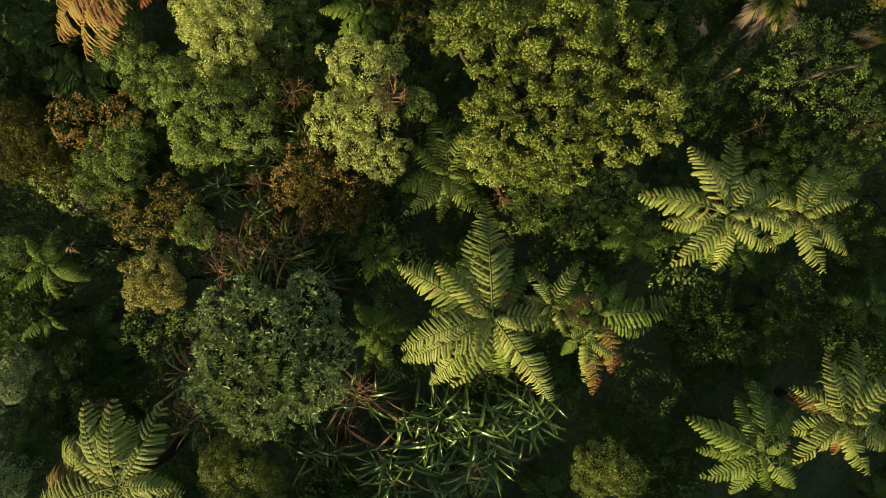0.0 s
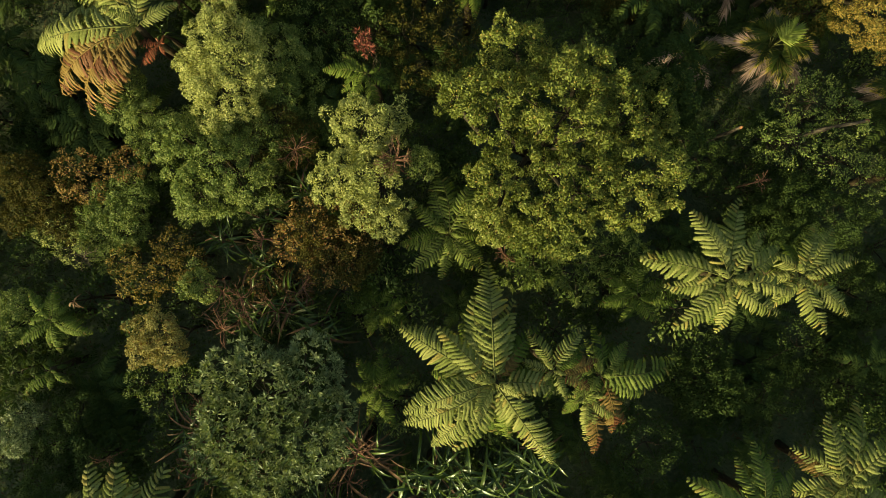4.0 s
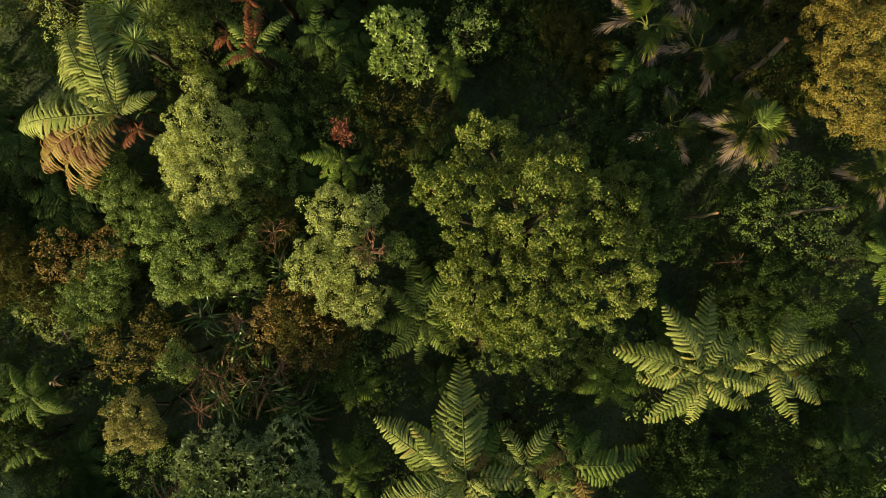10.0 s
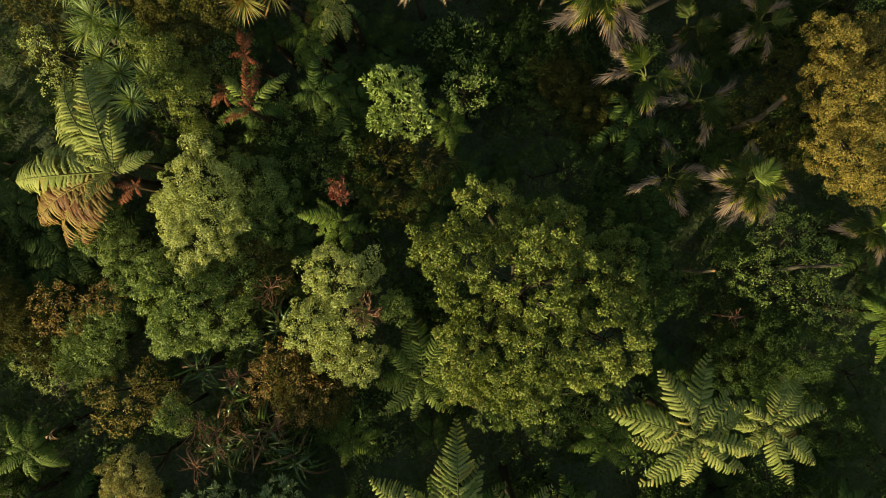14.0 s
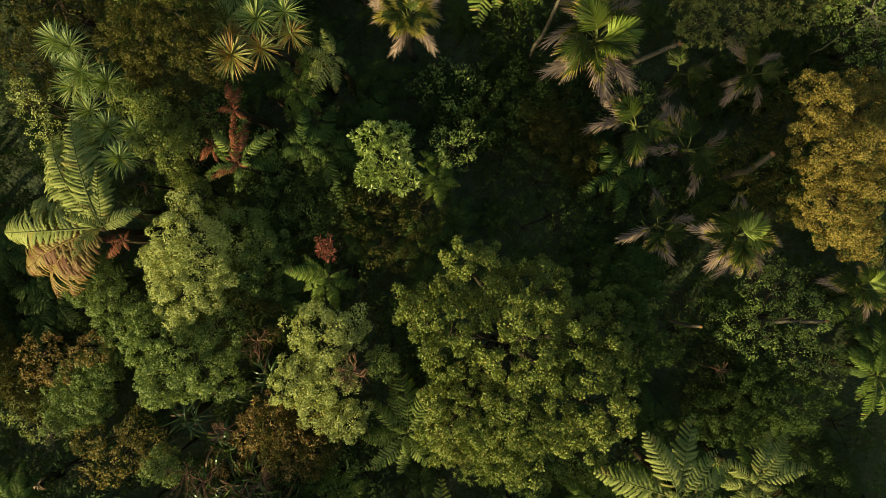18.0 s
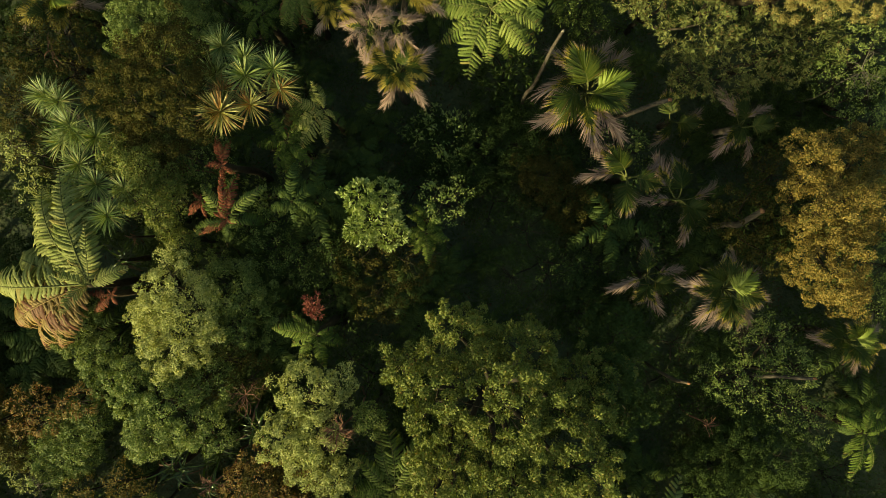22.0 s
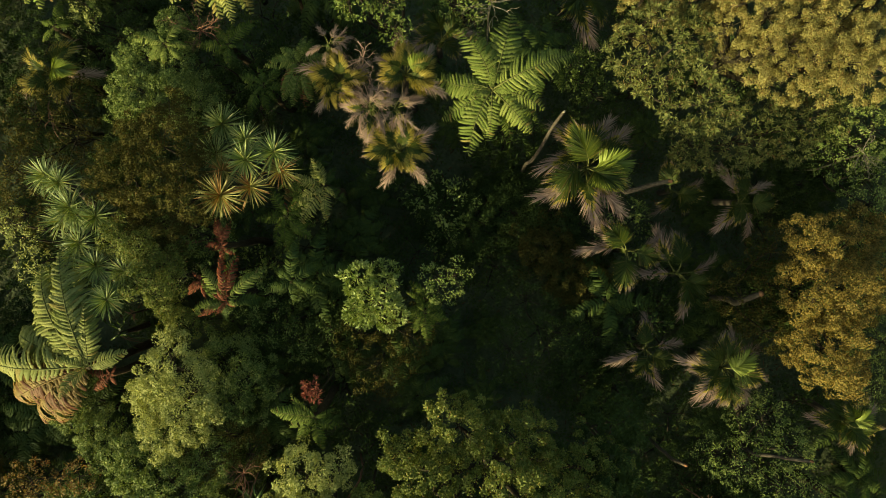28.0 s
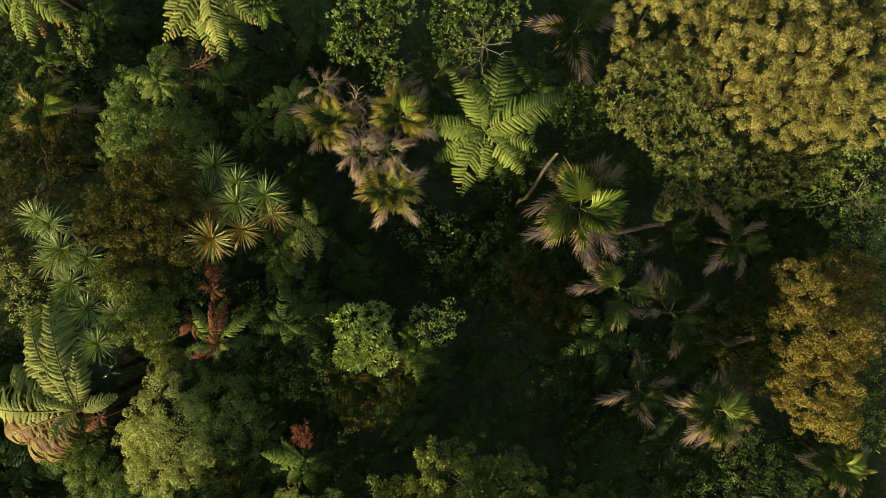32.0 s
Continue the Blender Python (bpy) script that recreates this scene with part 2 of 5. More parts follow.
def part(name, me, parent, m=None, label="", kind=""):
    ob = new(name, me)
    ob.parent = parent
    if m is not None:
        ob.matrix_basis = m
    return tagged(ob, label, kind=kind)


def base(name, x, y, z, label, category, group="", kind=""):
    ob = new(name)
    ob.location = (x, y, z)
    ob.empty_display_size = 0.2
    return tagged(ob, label, category, group, kind)


def unit(v):
    return v / np.maximum(np.linalg.norm(v, axis=-1, keepdims=True), 1e-9)


def tube(points, radii, sides=7, wobble=0.0, seed=1):
    """A tapered, closed tube through points: vertices and triangles."""
    rng = np.random.default_rng(seed)
    pts = np.asarray(points, float)
    tang = unit(np.gradient(pts, axis=0))
    ref = np.array([0.31, 0.95, 0.05])
    u = unit(np.cross(tang, ref))
    w = np.cross(tang, u)
    a = np.linspace(0, 2 * np.pi, sides, endpoint=False)
    ring = u[:, None] * np.cos(a)[None, :, None] + w[:, None] * np.sin(a)[None, :, None]
    rad = np.asarray(radii, float)[:, None] * (1 + wobble * rng.uniform(-1, 1, (len(pts), sides)))
    v = (pts[:, None] + ring * rad[..., None]).reshape(-1, 3)
    tris = []
    for i in range(len(pts) - 1):
        for k in range(sides):
            p, q = i * sides + k, i * sides + (k + 1) % sides
            tris += [(p, q, q + sides), (p, q + sides, p + sides)]
    n = len(v)
    v = np.vstack([v, pts[:1], pts[-1:]])
    for k in range(sides):
        tris.append((n, (k + 1) % sides, k))
        tris.append((n + 1, n - sides + k, n - sides + (k + 1) % sides))
    return v, np.array(tris)


def bent(a, b, n=6, sway=0.12, seed=1):
    """Points from a to b with a natural bend."""
    rng = np.random.default_rng(seed)
    a, b = np.asarray(a, float), np.asarray(b, float)
    s = np.linspace(0, 1, n)[:, None]
    d = np.linalg.norm(b - a) * sway
    off = rng.uniform(-1, 1, 3) * d
    off2 = rng.uniform(-1, 1, 3) * d * 0.5
    return a + (b - a) * s + off * np.sin(np.pi * s) + off2 * np.sin(2 * np.pi * s)


def joined(pieces):
    vs, ts, n = [], [], 0
    for v, t in pieces:
        vs.append(v)
        ts.append(np.asarray(t) + n)
        n += len(v)
    return np.vstack(vs), np.vstack(ts)


def leaves(P, D, N, L, W, full=False):
    """Folded leaves from their feet P along D with upper sides N: two triangles each, or six for the broad ones."""
    D = unit(D)
    S = unit(np.cross(D, N))
    U = np.cross(S, D)
    L, W = np.asarray(L)[:, None], np.asarray(W)[:, None]
    n = len(P)
    i = np.arange(n)[:, None]
    if not full:
        v = np.stack([P, P + D * L * 0.5 + S * W * 0.5 + U * W * 0.16, P + D * L - U * L * 0.1, P + D * L * 0.5 - S * W * 0.5 + U * W * 0.16], 1)
        t = np.concatenate([i * 4 + [[0, 1, 2]], i * 4 + [[0, 2, 3]]], 1)
        return v.reshape(-1, 3), t.reshape(-1, 3)
    v = np.stack([P, P + D * L * 0.3 + S * W * 0.45 + U * W * 0.14, P + D * L * 0.7 + S * W * 0.4 + U * (W * 0.14 - L * 0.04),
                  P + D * L - U * L * 0.14, P + D * L * 0.7 - S * W * 0.4 + U * (W * 0.14 - L * 0.04), P + D * L * 0.3 - S * W * 0.45 + U * W * 0.14,
                  P + D * L * 0.5 - U * L * 0.02], 1)
    t = np.concatenate([i * 7 + [[0, 1, 6]], i * 7 + [[1, 2, 6]], i * 7 + [[2, 3, 6]], i * 7 + [[3, 4, 6]], i * 7 + [[4, 5, 6]], i * 7 + [[5, 0, 6]]], 1)
    return v.reshape(-1, 3), t.reshape(-1, 3)


# ---- broadleaved trees and shrubs ----
# leaf length, width; clump radius and spacing; leaves to a clump; spray length; droop; star: leaves in whorls; broad: fuller leaves
HABIT = {
    "fine": dict(L=0.048, W=0.03, clump=0.155, space=0.215, count=115, spray=0.0, droop=0.1, proud=0.42),
    "lumpy": dict(L=0.062, W=0.036, clump=0.165, space=0.25, count=130, spray=0.03, droop=0.05, proud=0.45),
    "feather": dict(L=0.05, W=0.021, clump=0.17, space=0.25, count=215, spray=0.1, droop=0.2, proud=0.42, plume=True),
    "small": dict(L=0.05, W=0.032, clump=0.155, space=0.225, count=115, spray=0.0, droop=0.15, proud=0.42),
    "whorl": dict(L=0.11, W=0.034, clump=0.10, space=0.115, count=12, spray=0.0, droop=0.0, star=True, broad=True, proud=0.1),
    "ember": dict(L=0.048, W=0.031, clump=0.16, space=0.225, count=155, spray=0.0, droop=0.1, proud=0.42),
    "lance": dict(L=0.115, W=0.024, clump=0.1, space=0.155, count=20, spray=0.0, droop=0.1, star=True),
    "open": dict(L=0.085, W=0.034, clump=0.11, space=0.165, count=13, spray=0.0, droop=0.0, star=True, broad=True, proud=0.5),
    "outer": dict(L=0.22, W=0.12, clump=0.3, space=0.36, count=17, spray=0.05, droop=0.3, proud=0.3),
    "low": dict(L=0.075, W=0.036, clump=0.2, space=0.3, count=32, spray=0.05, droop=0.15),
    "sparse": dict(L=0.06, W=0.034, clump=0.18, space=0.26, count=38, spray=0.05, droop=0.15),
}


def foliage(r, rz, habit, rng, others=()):
    """A lobe of a crown round its own origin: clumps of leaves over an uneven dome, thinner inside."""
    h = HABIT[habit]
    m = int(max(6, 2.3 * np.pi * r * max(r, rz) * 1.15 / h["space"] ** 2 * 0.55))
    k = np.arange(m) + 0.5
    zc = 1 - k / m * 1.35
    ph = k * 2.39996 + rng.uniform(0, 6.28)
    rr = np.sqrt(np.clip(1 - zc ** 2, 0, 1))
    out = np.stack([rr * np.cos(ph), rr * np.sin(ph), zc], 1)
    out = unit(out + rng.normal(0, 0.12, (m, 3)))
    p1, p2, p3 = rng.uniform(0, 6.28, 3)
    lump = 1 + 0.2 * np.sin(3.1 * out[:, 0] * 1.3 + p1) * np.cos(2.7 * out[:, 1] + p2) + 0.13 * np.sin(5.3 * out[:, 1] + 4.1 * out[:, 0] + p3)
    depth = np.where(rng.random(m) < 0.18, rng.uniform(0.45, 0.8, m), rng.uniform(0.86, 1.08, m)) * lump * (1 + h.get("proud", 0) * rng.uniform(-0.6, 0.35, m))
    c = out * depth[:, None] * np.array([r - h["clump"] * 0.6, r - h["clump"] * 0.6, rz])
    free = np.ones(m, dtype=bool)
    for dx, dy, dz, q, qz in others:
        free &= np.sum(((c - [dx, dy, dz]) / [q, q, qz]) ** 2, 1) > (0.35 if h["spray"] > 0.2 else 0.55)
    if free.sum() > 4:
        c, out, m = c[free], out[free], int(free.sum())
    size = rng.uniform(0.7, 1.3, m)
    n = h["count"]
    C, O, Z = np.repeat(c, n, 0), np.repeat(out, n, 0), np.repeat(size, n)[:, None]
    v = unit(rng.normal(0, 1, (m * n, 3)) + 0.7 * O + [0, 0, 0.35])
    u = rng.random((m * n, 1))
    if h.get("star"):
        P = C + v * h["clump"] * 0.25 * Z
        D = unit(v + 0.35 * O - np.array([0, 0, h["droop"]]))
    elif h.get("plume"):
        axis = unit(O * [1, 1, 0.45] - np.array([0, 0, h["droop"]]))
        fan = unit(v * 0.8 + axis * 0.75)
        P = C + fan * (h["clump"] * Z * u ** 0.45) + axis * u * h["spray"] * Z
        D = unit(fan * 0.7 + axis * 0.3 + rng.normal(0, 0.6, (m * n, 3)))
    else:
        axis = unit(O * [1, 1, 0.25] - np.array([0, 0, h["droop"]]))
        P = C + v * h["clump"] * Z * rng.uniform(0.6, 1.0, (m * n, 1)) * (1 - 0.45 * u * (h["spray"] > 0)) + axis * u * h["spray"] * Z
        D = unit(v * 0.45 + axis * (0.4 + 2 * h["spray"]) + rng.normal(0, 0.6, (m * n, 3)) - np.array([0, 0, h["droop"] * 0.6]))
    N = unit(v * 0.9 + O * 0.35 + rng.normal(0, 0.2, (m * n, 3)) + [0, 0, 0.15])
    f = rng.uniform(0.65, 1.25, m * n)
    V, T = leaves(P, D, N, h["L"] * f, h["W"] * f, h.get("broad", False))
    return V, T, c


def tree(name, x, y, lobes, leaf, habit, label, category, group="", seed=1, stem=0.07, bare=0):
    """A tree or shrub with its foot near (x, y). lobes: (x, y, top z, radius, height) of each rounded part of the crown."""
    rng = np.random.default_rng(seed)
    gz = float(ground_z(x, y)) - 0.05
    thing = base(name, x, y, gz, label, category, group)
    fork = np.mean([[lx, ly, tz - hz * 1.1] for lx, ly, tz, r, hz in lobes], 0)
    fork[2] = gz + max(0.35 * (fork[2] - gz), 0.12)
    foot = np.array([x, y, gz])
    fork[:2] = foot[:2] * 0.6 + fork[:2] * 0.4
    v, t = tube(bent(foot, fork, 6, 0.06, seed), np.linspace(stem * 1.25, stem * 0.85, 6), 8, 0.12, seed)
    part("trunk", mesh_of("trunk", v - foot, t, [BARK], smooth=True), thing)
    for k, (lx, ly, tz, r, hz) in enumerate(lobes):
        mid = np.array([lx, ly, tz - hz])
        V, T, c = foliage(r, hz, habit, rng, [(ox - lx, oy - ly, oz - oh - tz + hz, q, oh) for ox, oy, oz, q, oh in lobes if (ox, oy) != (lx, ly)])
        part("crown", mesh_of("crown", V, T, [LEAF[leaf]]), thing, Matrix.Translation(Vector(mid - foot)), kind="stuff")
        v, t = tube(bent(fork, mid, 6, 0.1, seed + k), np.linspace(stem * 0.8, stem * 0.35, 6), 6, 0.1, seed + k)
        limb = part("limb", mesh_of("limb", v - foot, t, [BARK], smooth=True), thing)
        pieces = []
        for j in rng.choice(len(c), min(len(c), 6 + bare), replace=False):
            pieces.append(tube(bent(mid, mid + c[j] * 0.85, 5, 0.12, seed + j), np.linspace(min(stem * 0.3, 0.02), 0.004, 5), 4, 0.1, seed + j))
        V, T = joined(pieces)
        part("twig", mesh_of("twig", V - foot, T, [BARK], smooth=True), limb, kind="stuff")
    return thing


# ---- ferns ----
def frond_mesh(name, mat, seed, pairs=17, half=0.175, arch=(0.34, 0.62), bend=0.0, forward=74, sag=0.45, wide=0.9, ragged=0.04, nseg=17):
    """A feathered frond one metre long: a rachis that rises and droops, and rolled, blunt, toothed leaflets in pairs with gaps between them."""
    rng = np.random.default_rng(seed)
    s = np.linspace(0, 1, 15 if nseg > 5 else 6)
    spine = lambda q: np.stack([q * (1 - 0.06 * q), bend * q ** 2, arch[0] * q - arch[1] * q ** 2.2], -1)
    stalk = tube(spine(s), np.linspace(0.0085, 0.002, len(s)), 5 if nseg > 5 else 3)
    pieces = [stalk] if nseg < 6 else []
    u = np.linspace(0, 1, nseg)
    widths = np.interp(u, [0, 0.1, 0.5, 0.82, 0.95, 1], [0.7, 1, 1.02, 0.86, 0.6, 0.18])
    for i in range(pairs):
        q = 0.07 + 0.92 * ((i + 0.5) / pairs) ** 0.93
        o = spine(np.array(q))
        tg = unit(spine(np.array(min(q + 0.02, 1.0))) - spine(np.array(q - 0.02)))
        side = unit(np.cross([0, 0, 1], tg))
        up = np.cross(tg, side)
        env = half * min(1.0, 0.5 + (q - 0.07) * 2.2) * max(0.1, 1 - (max(0, q - 0.42) / 0.6) ** 2.0)
        for sg in (-1, 1):
            if rng.random() < ragged:
                continue
            ln = env * rng.uniform(0.84, 1.1) + 0.012
            th = radians(forward + rng.uniform(-7, 7) - 20 * q)
            drop = sag * rng.uniform(0.6, 1.5)
            d = tg * math.cos(th) + side * sg * math.sin(th)
            w = unit(np.cross(up, d) + up * rng.uniform(-0.3, 0.3))
            hw = 0.5 * wide * rng.uniform(0.88, 1.12) * 0.92 / pairs * widths * (0.62 + 0.38 * min(1, env / half))
            mid = o + d * (u * ln)[:, None] + up * (0.1 * u - drop * u ** 2.4 + 0.012)[:, None] * ln + tg * (0.1 * u ** 2 * ln)[:, None]
            jag = np.where(np.arange(nseg) % 2 == 0, 1.06, 0.58 if nseg > 6 else 1.0) * rng.uniform(0.84, 1.12, nseg)
            lump = hw * rng.uniform(-0.28, 0.28, nseg)
            a = mid + w * (hw * jag)[:, None] - up * (hw * 0.5 + lump)[:, None]
            b = mid - w * (hw * np.roll(jag, 2))[:, None] - up * (hw * 0.5 - lump)[:, None]
            v = np.concatenate([mid, a, b])
            t = []
            for k in range(nseg - 1):
                t += [(k, nseg + k, k + 1), (nseg + k, nseg + k + 1, k + 1), (k, k + 1, 2 * nseg + k), (k + 1, 2 * nseg + k + 1, 2 * nseg + k)]
            pieces.append((v, np.array(t)))
    V, T = joined(pieces)
    me = mesh_of(name, V, T, [mat], smooth=nseg > 5)
    if nseg > 5:
        RIBS[me.name] = mesh_of("rachis", *stalk, [mat if mat in (FROND["red"], FROND["tan"]) else RIB], smooth=True)
    return me


RIBS = {}
FRONDS = {c: [frond_mesh("frond", FROND[c], 11 + k, bend=b, arch=(0.22 + 0.04 * k, 0.36 + 0.05 * k), sag=0.4 + 0.1 * k, half=0.165 + 0.014 * (k % 3), pairs=16 + k % 3,
                         ragged=0.14 if c in ("tan", "red") else 0.04) for k, b in enumerate((-0.24, 0.06, 0.28, -0.09))]
          for c in ("pale", "fresh", "green", "tan", "red")}
FRONDS.update({c + "_long": [frond_mesh("frond", FROND[c], 71 + k, pairs=29 + k % 3, bend=b, arch=(0.26 + 0.05 * k, 0.5 + 0.06 * k), sag=0.6, half=0.16 + 0.012 * (k % 3), wide=0.96,
               ragged=0.14 if c == "tan" else 0.04) for k, b in enumerate((-0.16, 0.05, 0.2, -0.06))] for c in ("pale", "fresh", "green", "tan")})
# simpler fronds for shaded places, with that shade in their colour
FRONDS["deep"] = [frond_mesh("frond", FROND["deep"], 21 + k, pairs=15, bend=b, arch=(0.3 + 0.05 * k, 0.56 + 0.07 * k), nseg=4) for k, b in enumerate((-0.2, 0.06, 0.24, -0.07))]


def set_frond(kind, thing, k, ang, ln, z, tilt, rng, name="frond", label="", sx=1.0, roll=14):
    me = kind[k % len(kind)]
    m = Matrix.Translation((0, 0, z)) @ Matrix.Rotation(radians(ang), 4, "Z") @ Matrix.Rotation(radians(-tilt), 4, "Y") @ Matrix.Rotation(radians(rng.uniform(-roll, roll)), 4, "X")
    ob = part(name, me, thing, m @ Matrix.Diagonal((ln, ln * sx, ln, 1)), label)
    if me.name in RIBS:
        part("rachis", RIBS[me.name], ob)
    return ob


def tree_fern(x, y, z, fronds, colour="green", old=(), name="tree_fern", label="", seed=1, filler=5, under="deep", wide=1.0, lift=0):
    """A tree fern whose crown sits at height z. fronds and old: (bearing from +x, length) of each frond."""
    rng = np.random.default_rng(seed)
    gz = float(ground_z(x, y)) - 0.05
    thing = base(name, x, y, gz, label or "tree fern with arching feathery green fronds on a fibrous trunk", "fern", "ferns of the bush")
    h = max(z - gz, 0.15)
    pts = bent((0, 0, 0), (0, 0, h), 7, 0.03, seed)
    v, t = tube(pts, np.linspace(0.13, 0.085, 7) * min(1, 0.35 + h / 3), 9, 0.16, seed)
    part("trunk", mesh_of("trunk", v, t, [FIBRE]), thing)
    top = h
    mean = np.mean([f[1] for f in list(fronds) + list(old)])
    for k, (ang, ln) in enumerate(fronds):
        set_frond(FRONDS[colour + "_long" if ln > 2.2 and colour + "_long" in FRONDS else colour], thing, int(rng.integers(4)), ang, ln, top, rng.uniform(-12, 10) + lift * math.cos(radians(ang - 49)), rng, sx=wide)
    taken = sorted(a % 360 for a, _ in list(fronds) + list(old))
    for a, b in zip(taken, taken[1:] + [taken[0] + 360]):
        if colour in ("green", "pale", "fresh") and 48 < b - a < 150:
            set_frond(FRONDS[colour if rng.random() < 0.6 else "green"], thing, int(rng.integers(4)), (a + b) / 2 + rng.uniform(-8, 8), mean * rng.uniform(0.7, 0.95), top - 0.03, rng.uniform(-12, 2), rng, sx=wide)
    for k, (ang, ln) in enumerate(old):
        set_frond(FRONDS["tan_long" if ln > 2.2 else "tan"], thing, int(rng.integers(4)), ang, ln, top - 0.05, rng.uniform(-16, -6), rng, label="withered tan frond", sx=wide)
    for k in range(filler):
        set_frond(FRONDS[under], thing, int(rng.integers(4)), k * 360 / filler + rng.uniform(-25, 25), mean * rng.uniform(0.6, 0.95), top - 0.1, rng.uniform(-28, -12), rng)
    for k in range(3):
        set_frond(FRONDS[colour], thing, int(rng.integers(4)), k * 120 + rng.uniform(-30, 30), mean * rng.uniform(0.3, 0.45), top + 0.02, rng.uniform(20, 45), rng, name="young_frond")
    return thing


def ring_fern(x, y, z, r, count=9, colour="deep", seed=1, label="", name="tree_fern", filler=3, wide=1.0):
    rng = np.random.default_rng(seed)
    a0 = rng.uniform(0, 360)
    fr = [(a0 + k * 360 / count + rng.uniform(-12, 12), r * rng.uniform(0.78, 1.12)) for k in range(count)]
    return tree_fern(x, y, z, fr, colour, (), name, label, seed, filler, "deep", wide)


# ---- palms ----
def palm_frond(name, seed, reach=0.5, rise=1.0, fall=0.6, dry=0.75, mat="palm", bend=0.0, pairs=40, lean=0.0, frayed=0.0, band=0.1, broad=1.0):
    """A palm frond about a metre long that climbs and arches over: long folded leaflets swept forward into a blunt brush, yellowing and then bleached towards its comb of ends."""
    rng = np.random.default_rng(seed)
    spine = lambda q: np.stack([reach * (0.2 * q + 0.8 * q ** 2), bend * q ** 2, rise * q - fall * q ** 2.6], -1)
    s = np.linspace(0, 0.85, 10)
    stalk = tube(spine(s), np.array([0.034, 0.026, 0.016, 0.012, 0.010, 0.008, 0.006, 0.004, 0.003, 0.0015]), 6)
    pieces, idx = [], []
    u = np.linspace(0, 1, 7)
    for i in range(pairs):
        f = (i + 0.5) / pairs
        q = 0.40 + 0.45 * f
        o = spine(np.array(q))
        tg = unit(spine(np.array(q + 0.02)) - spine(np.array(q - 0.02)))
        side = unit(np.cross([0, 0, 1], tg))
        up = np.cross(tg, side)
        for sg in (-1, 1):
            ln = (1 - 0.25 * min(1, 2 * frayed)) * (0.3 + 0.1 * math.sin(math.pi * min(0.75, 0.9 * f))) * rng.uniform(0.9, 1.08)
            th = radians((68 - 58 * f ** 0.8) * (1 - 0.4 * min(1, 2 * frayed)) + rng.uniform(-4, 4) * (1 + 4 * frayed))
            d = unit(tg * math.cos(th) + side * sg * math.sin(th) + up * (0.1 + lean * sg + rng.uniform(-0.08, 0.08) * (1 + 4 * frayed)))
            w = unit(np.cross(up, d))
            mid = o + d * (u * ln)[:, None] - np.array([0, 0, 1]) * (0.24 * rng.uniform(0.5, 1.5) * u ** 2 * ln)[:, None]
            hw = broad * (0.0092 - 0.0035 * min(frayed, 1.2)) * np.array([0.8, 1.0, 1.0, 0.9, 0.62, 0.32, 0.0])
            v = np.concatenate([mid, mid + w * hw[:, None] + up * (hw * 0.45)[:, None], mid - w * hw[:, None] + up * (hw * 0.45)[:, None]])
            t = []
            tip = dry + rng.uniform(-0.05, 0.05)
            for k in range(6):
                t += [(k, 7 + k, k + 1), (7 + k, 8 + k, k + 1), (k, k + 1, 14 + k), (k + 1, 15 + k, 14 + k)]
                age = 0.36 * f + 0.64 * (k + 0.5) / 6
                idx += [2 if age > tip else 1 if age > tip - band else 0] * 4
            pieces.append((v, np.array(t)))
    V, T = joined(pieces)
    me = mesh_of(name, V, T, [FROND[mat], FROND["gold"], FROND["dry"]], idx)
    RIBS[me.name] = mesh_of("rachis", *stalk, [RIB], smooth=True)
    return me


PALM = {
    "live": [palm_frond("frond", 31, 0.6, 0.95, 0.5, 0.8, bend=0.14), palm_frond("frond", 32, 0.7, 0.85, 0.6, 0.72, bend=-0.18, lean=0.2), palm_frond("frond", 33, 0.52, 1.0, 0.5, 0.84, bend=0.08, lean=-0.25)],
    # dark bases paint the shadow of the crown's cup, gold ends the sunlight
    "gold": [palm_frond("frond", 38, 0.56, 0.95, 0.5, 0.88, "palm", 0.14, band=0.42), palm_frond("frond", 39, 0.7, 0.85, 0.6, 0.8, "palm", -0.16, lean=0.15, band=0.3), palm_frond("frond", 40, 0.5, 1.0, 0.5, 0.9, "palm", 0.08, lean=-0.2, band=0.5)],
    "dry": [palm_frond("frond", 34, 0.9, 0.8, 0.66, 0.42, bend=0.18, pairs=36, frayed=0.3), palm_frond("frond", 35, 1.0, 0.68, 0.66, 0.2, bend=-0.14, pairs=32, frayed=0.6)],
    "dead": [palm_frond("frond", 51, 0.9, 0.85, 0.7, 0.1, bend=0.3, pairs=26, frayed=1.0), palm_frond("frond", 52, 0.7, 0.95, 0.8, 0.1, bend=-0.35, pairs=22, frayed=1.2), palm_frond("frond", 53, 1.1, 0.6, 0.5, 0.1, bend=0.1, pairs=24, frayed=1.0)],
    "shoot": [palm_frond("frond", 36, 0.42, 1.0, 0.6, 1.4, "shoot", 0.2, 46, broad=1.7), palm_frond("frond", 37, 0.55, 0.9, 0.7, 0.92, "shoot", -0.25, 46, lean=0.3, broad=1.5)],
}


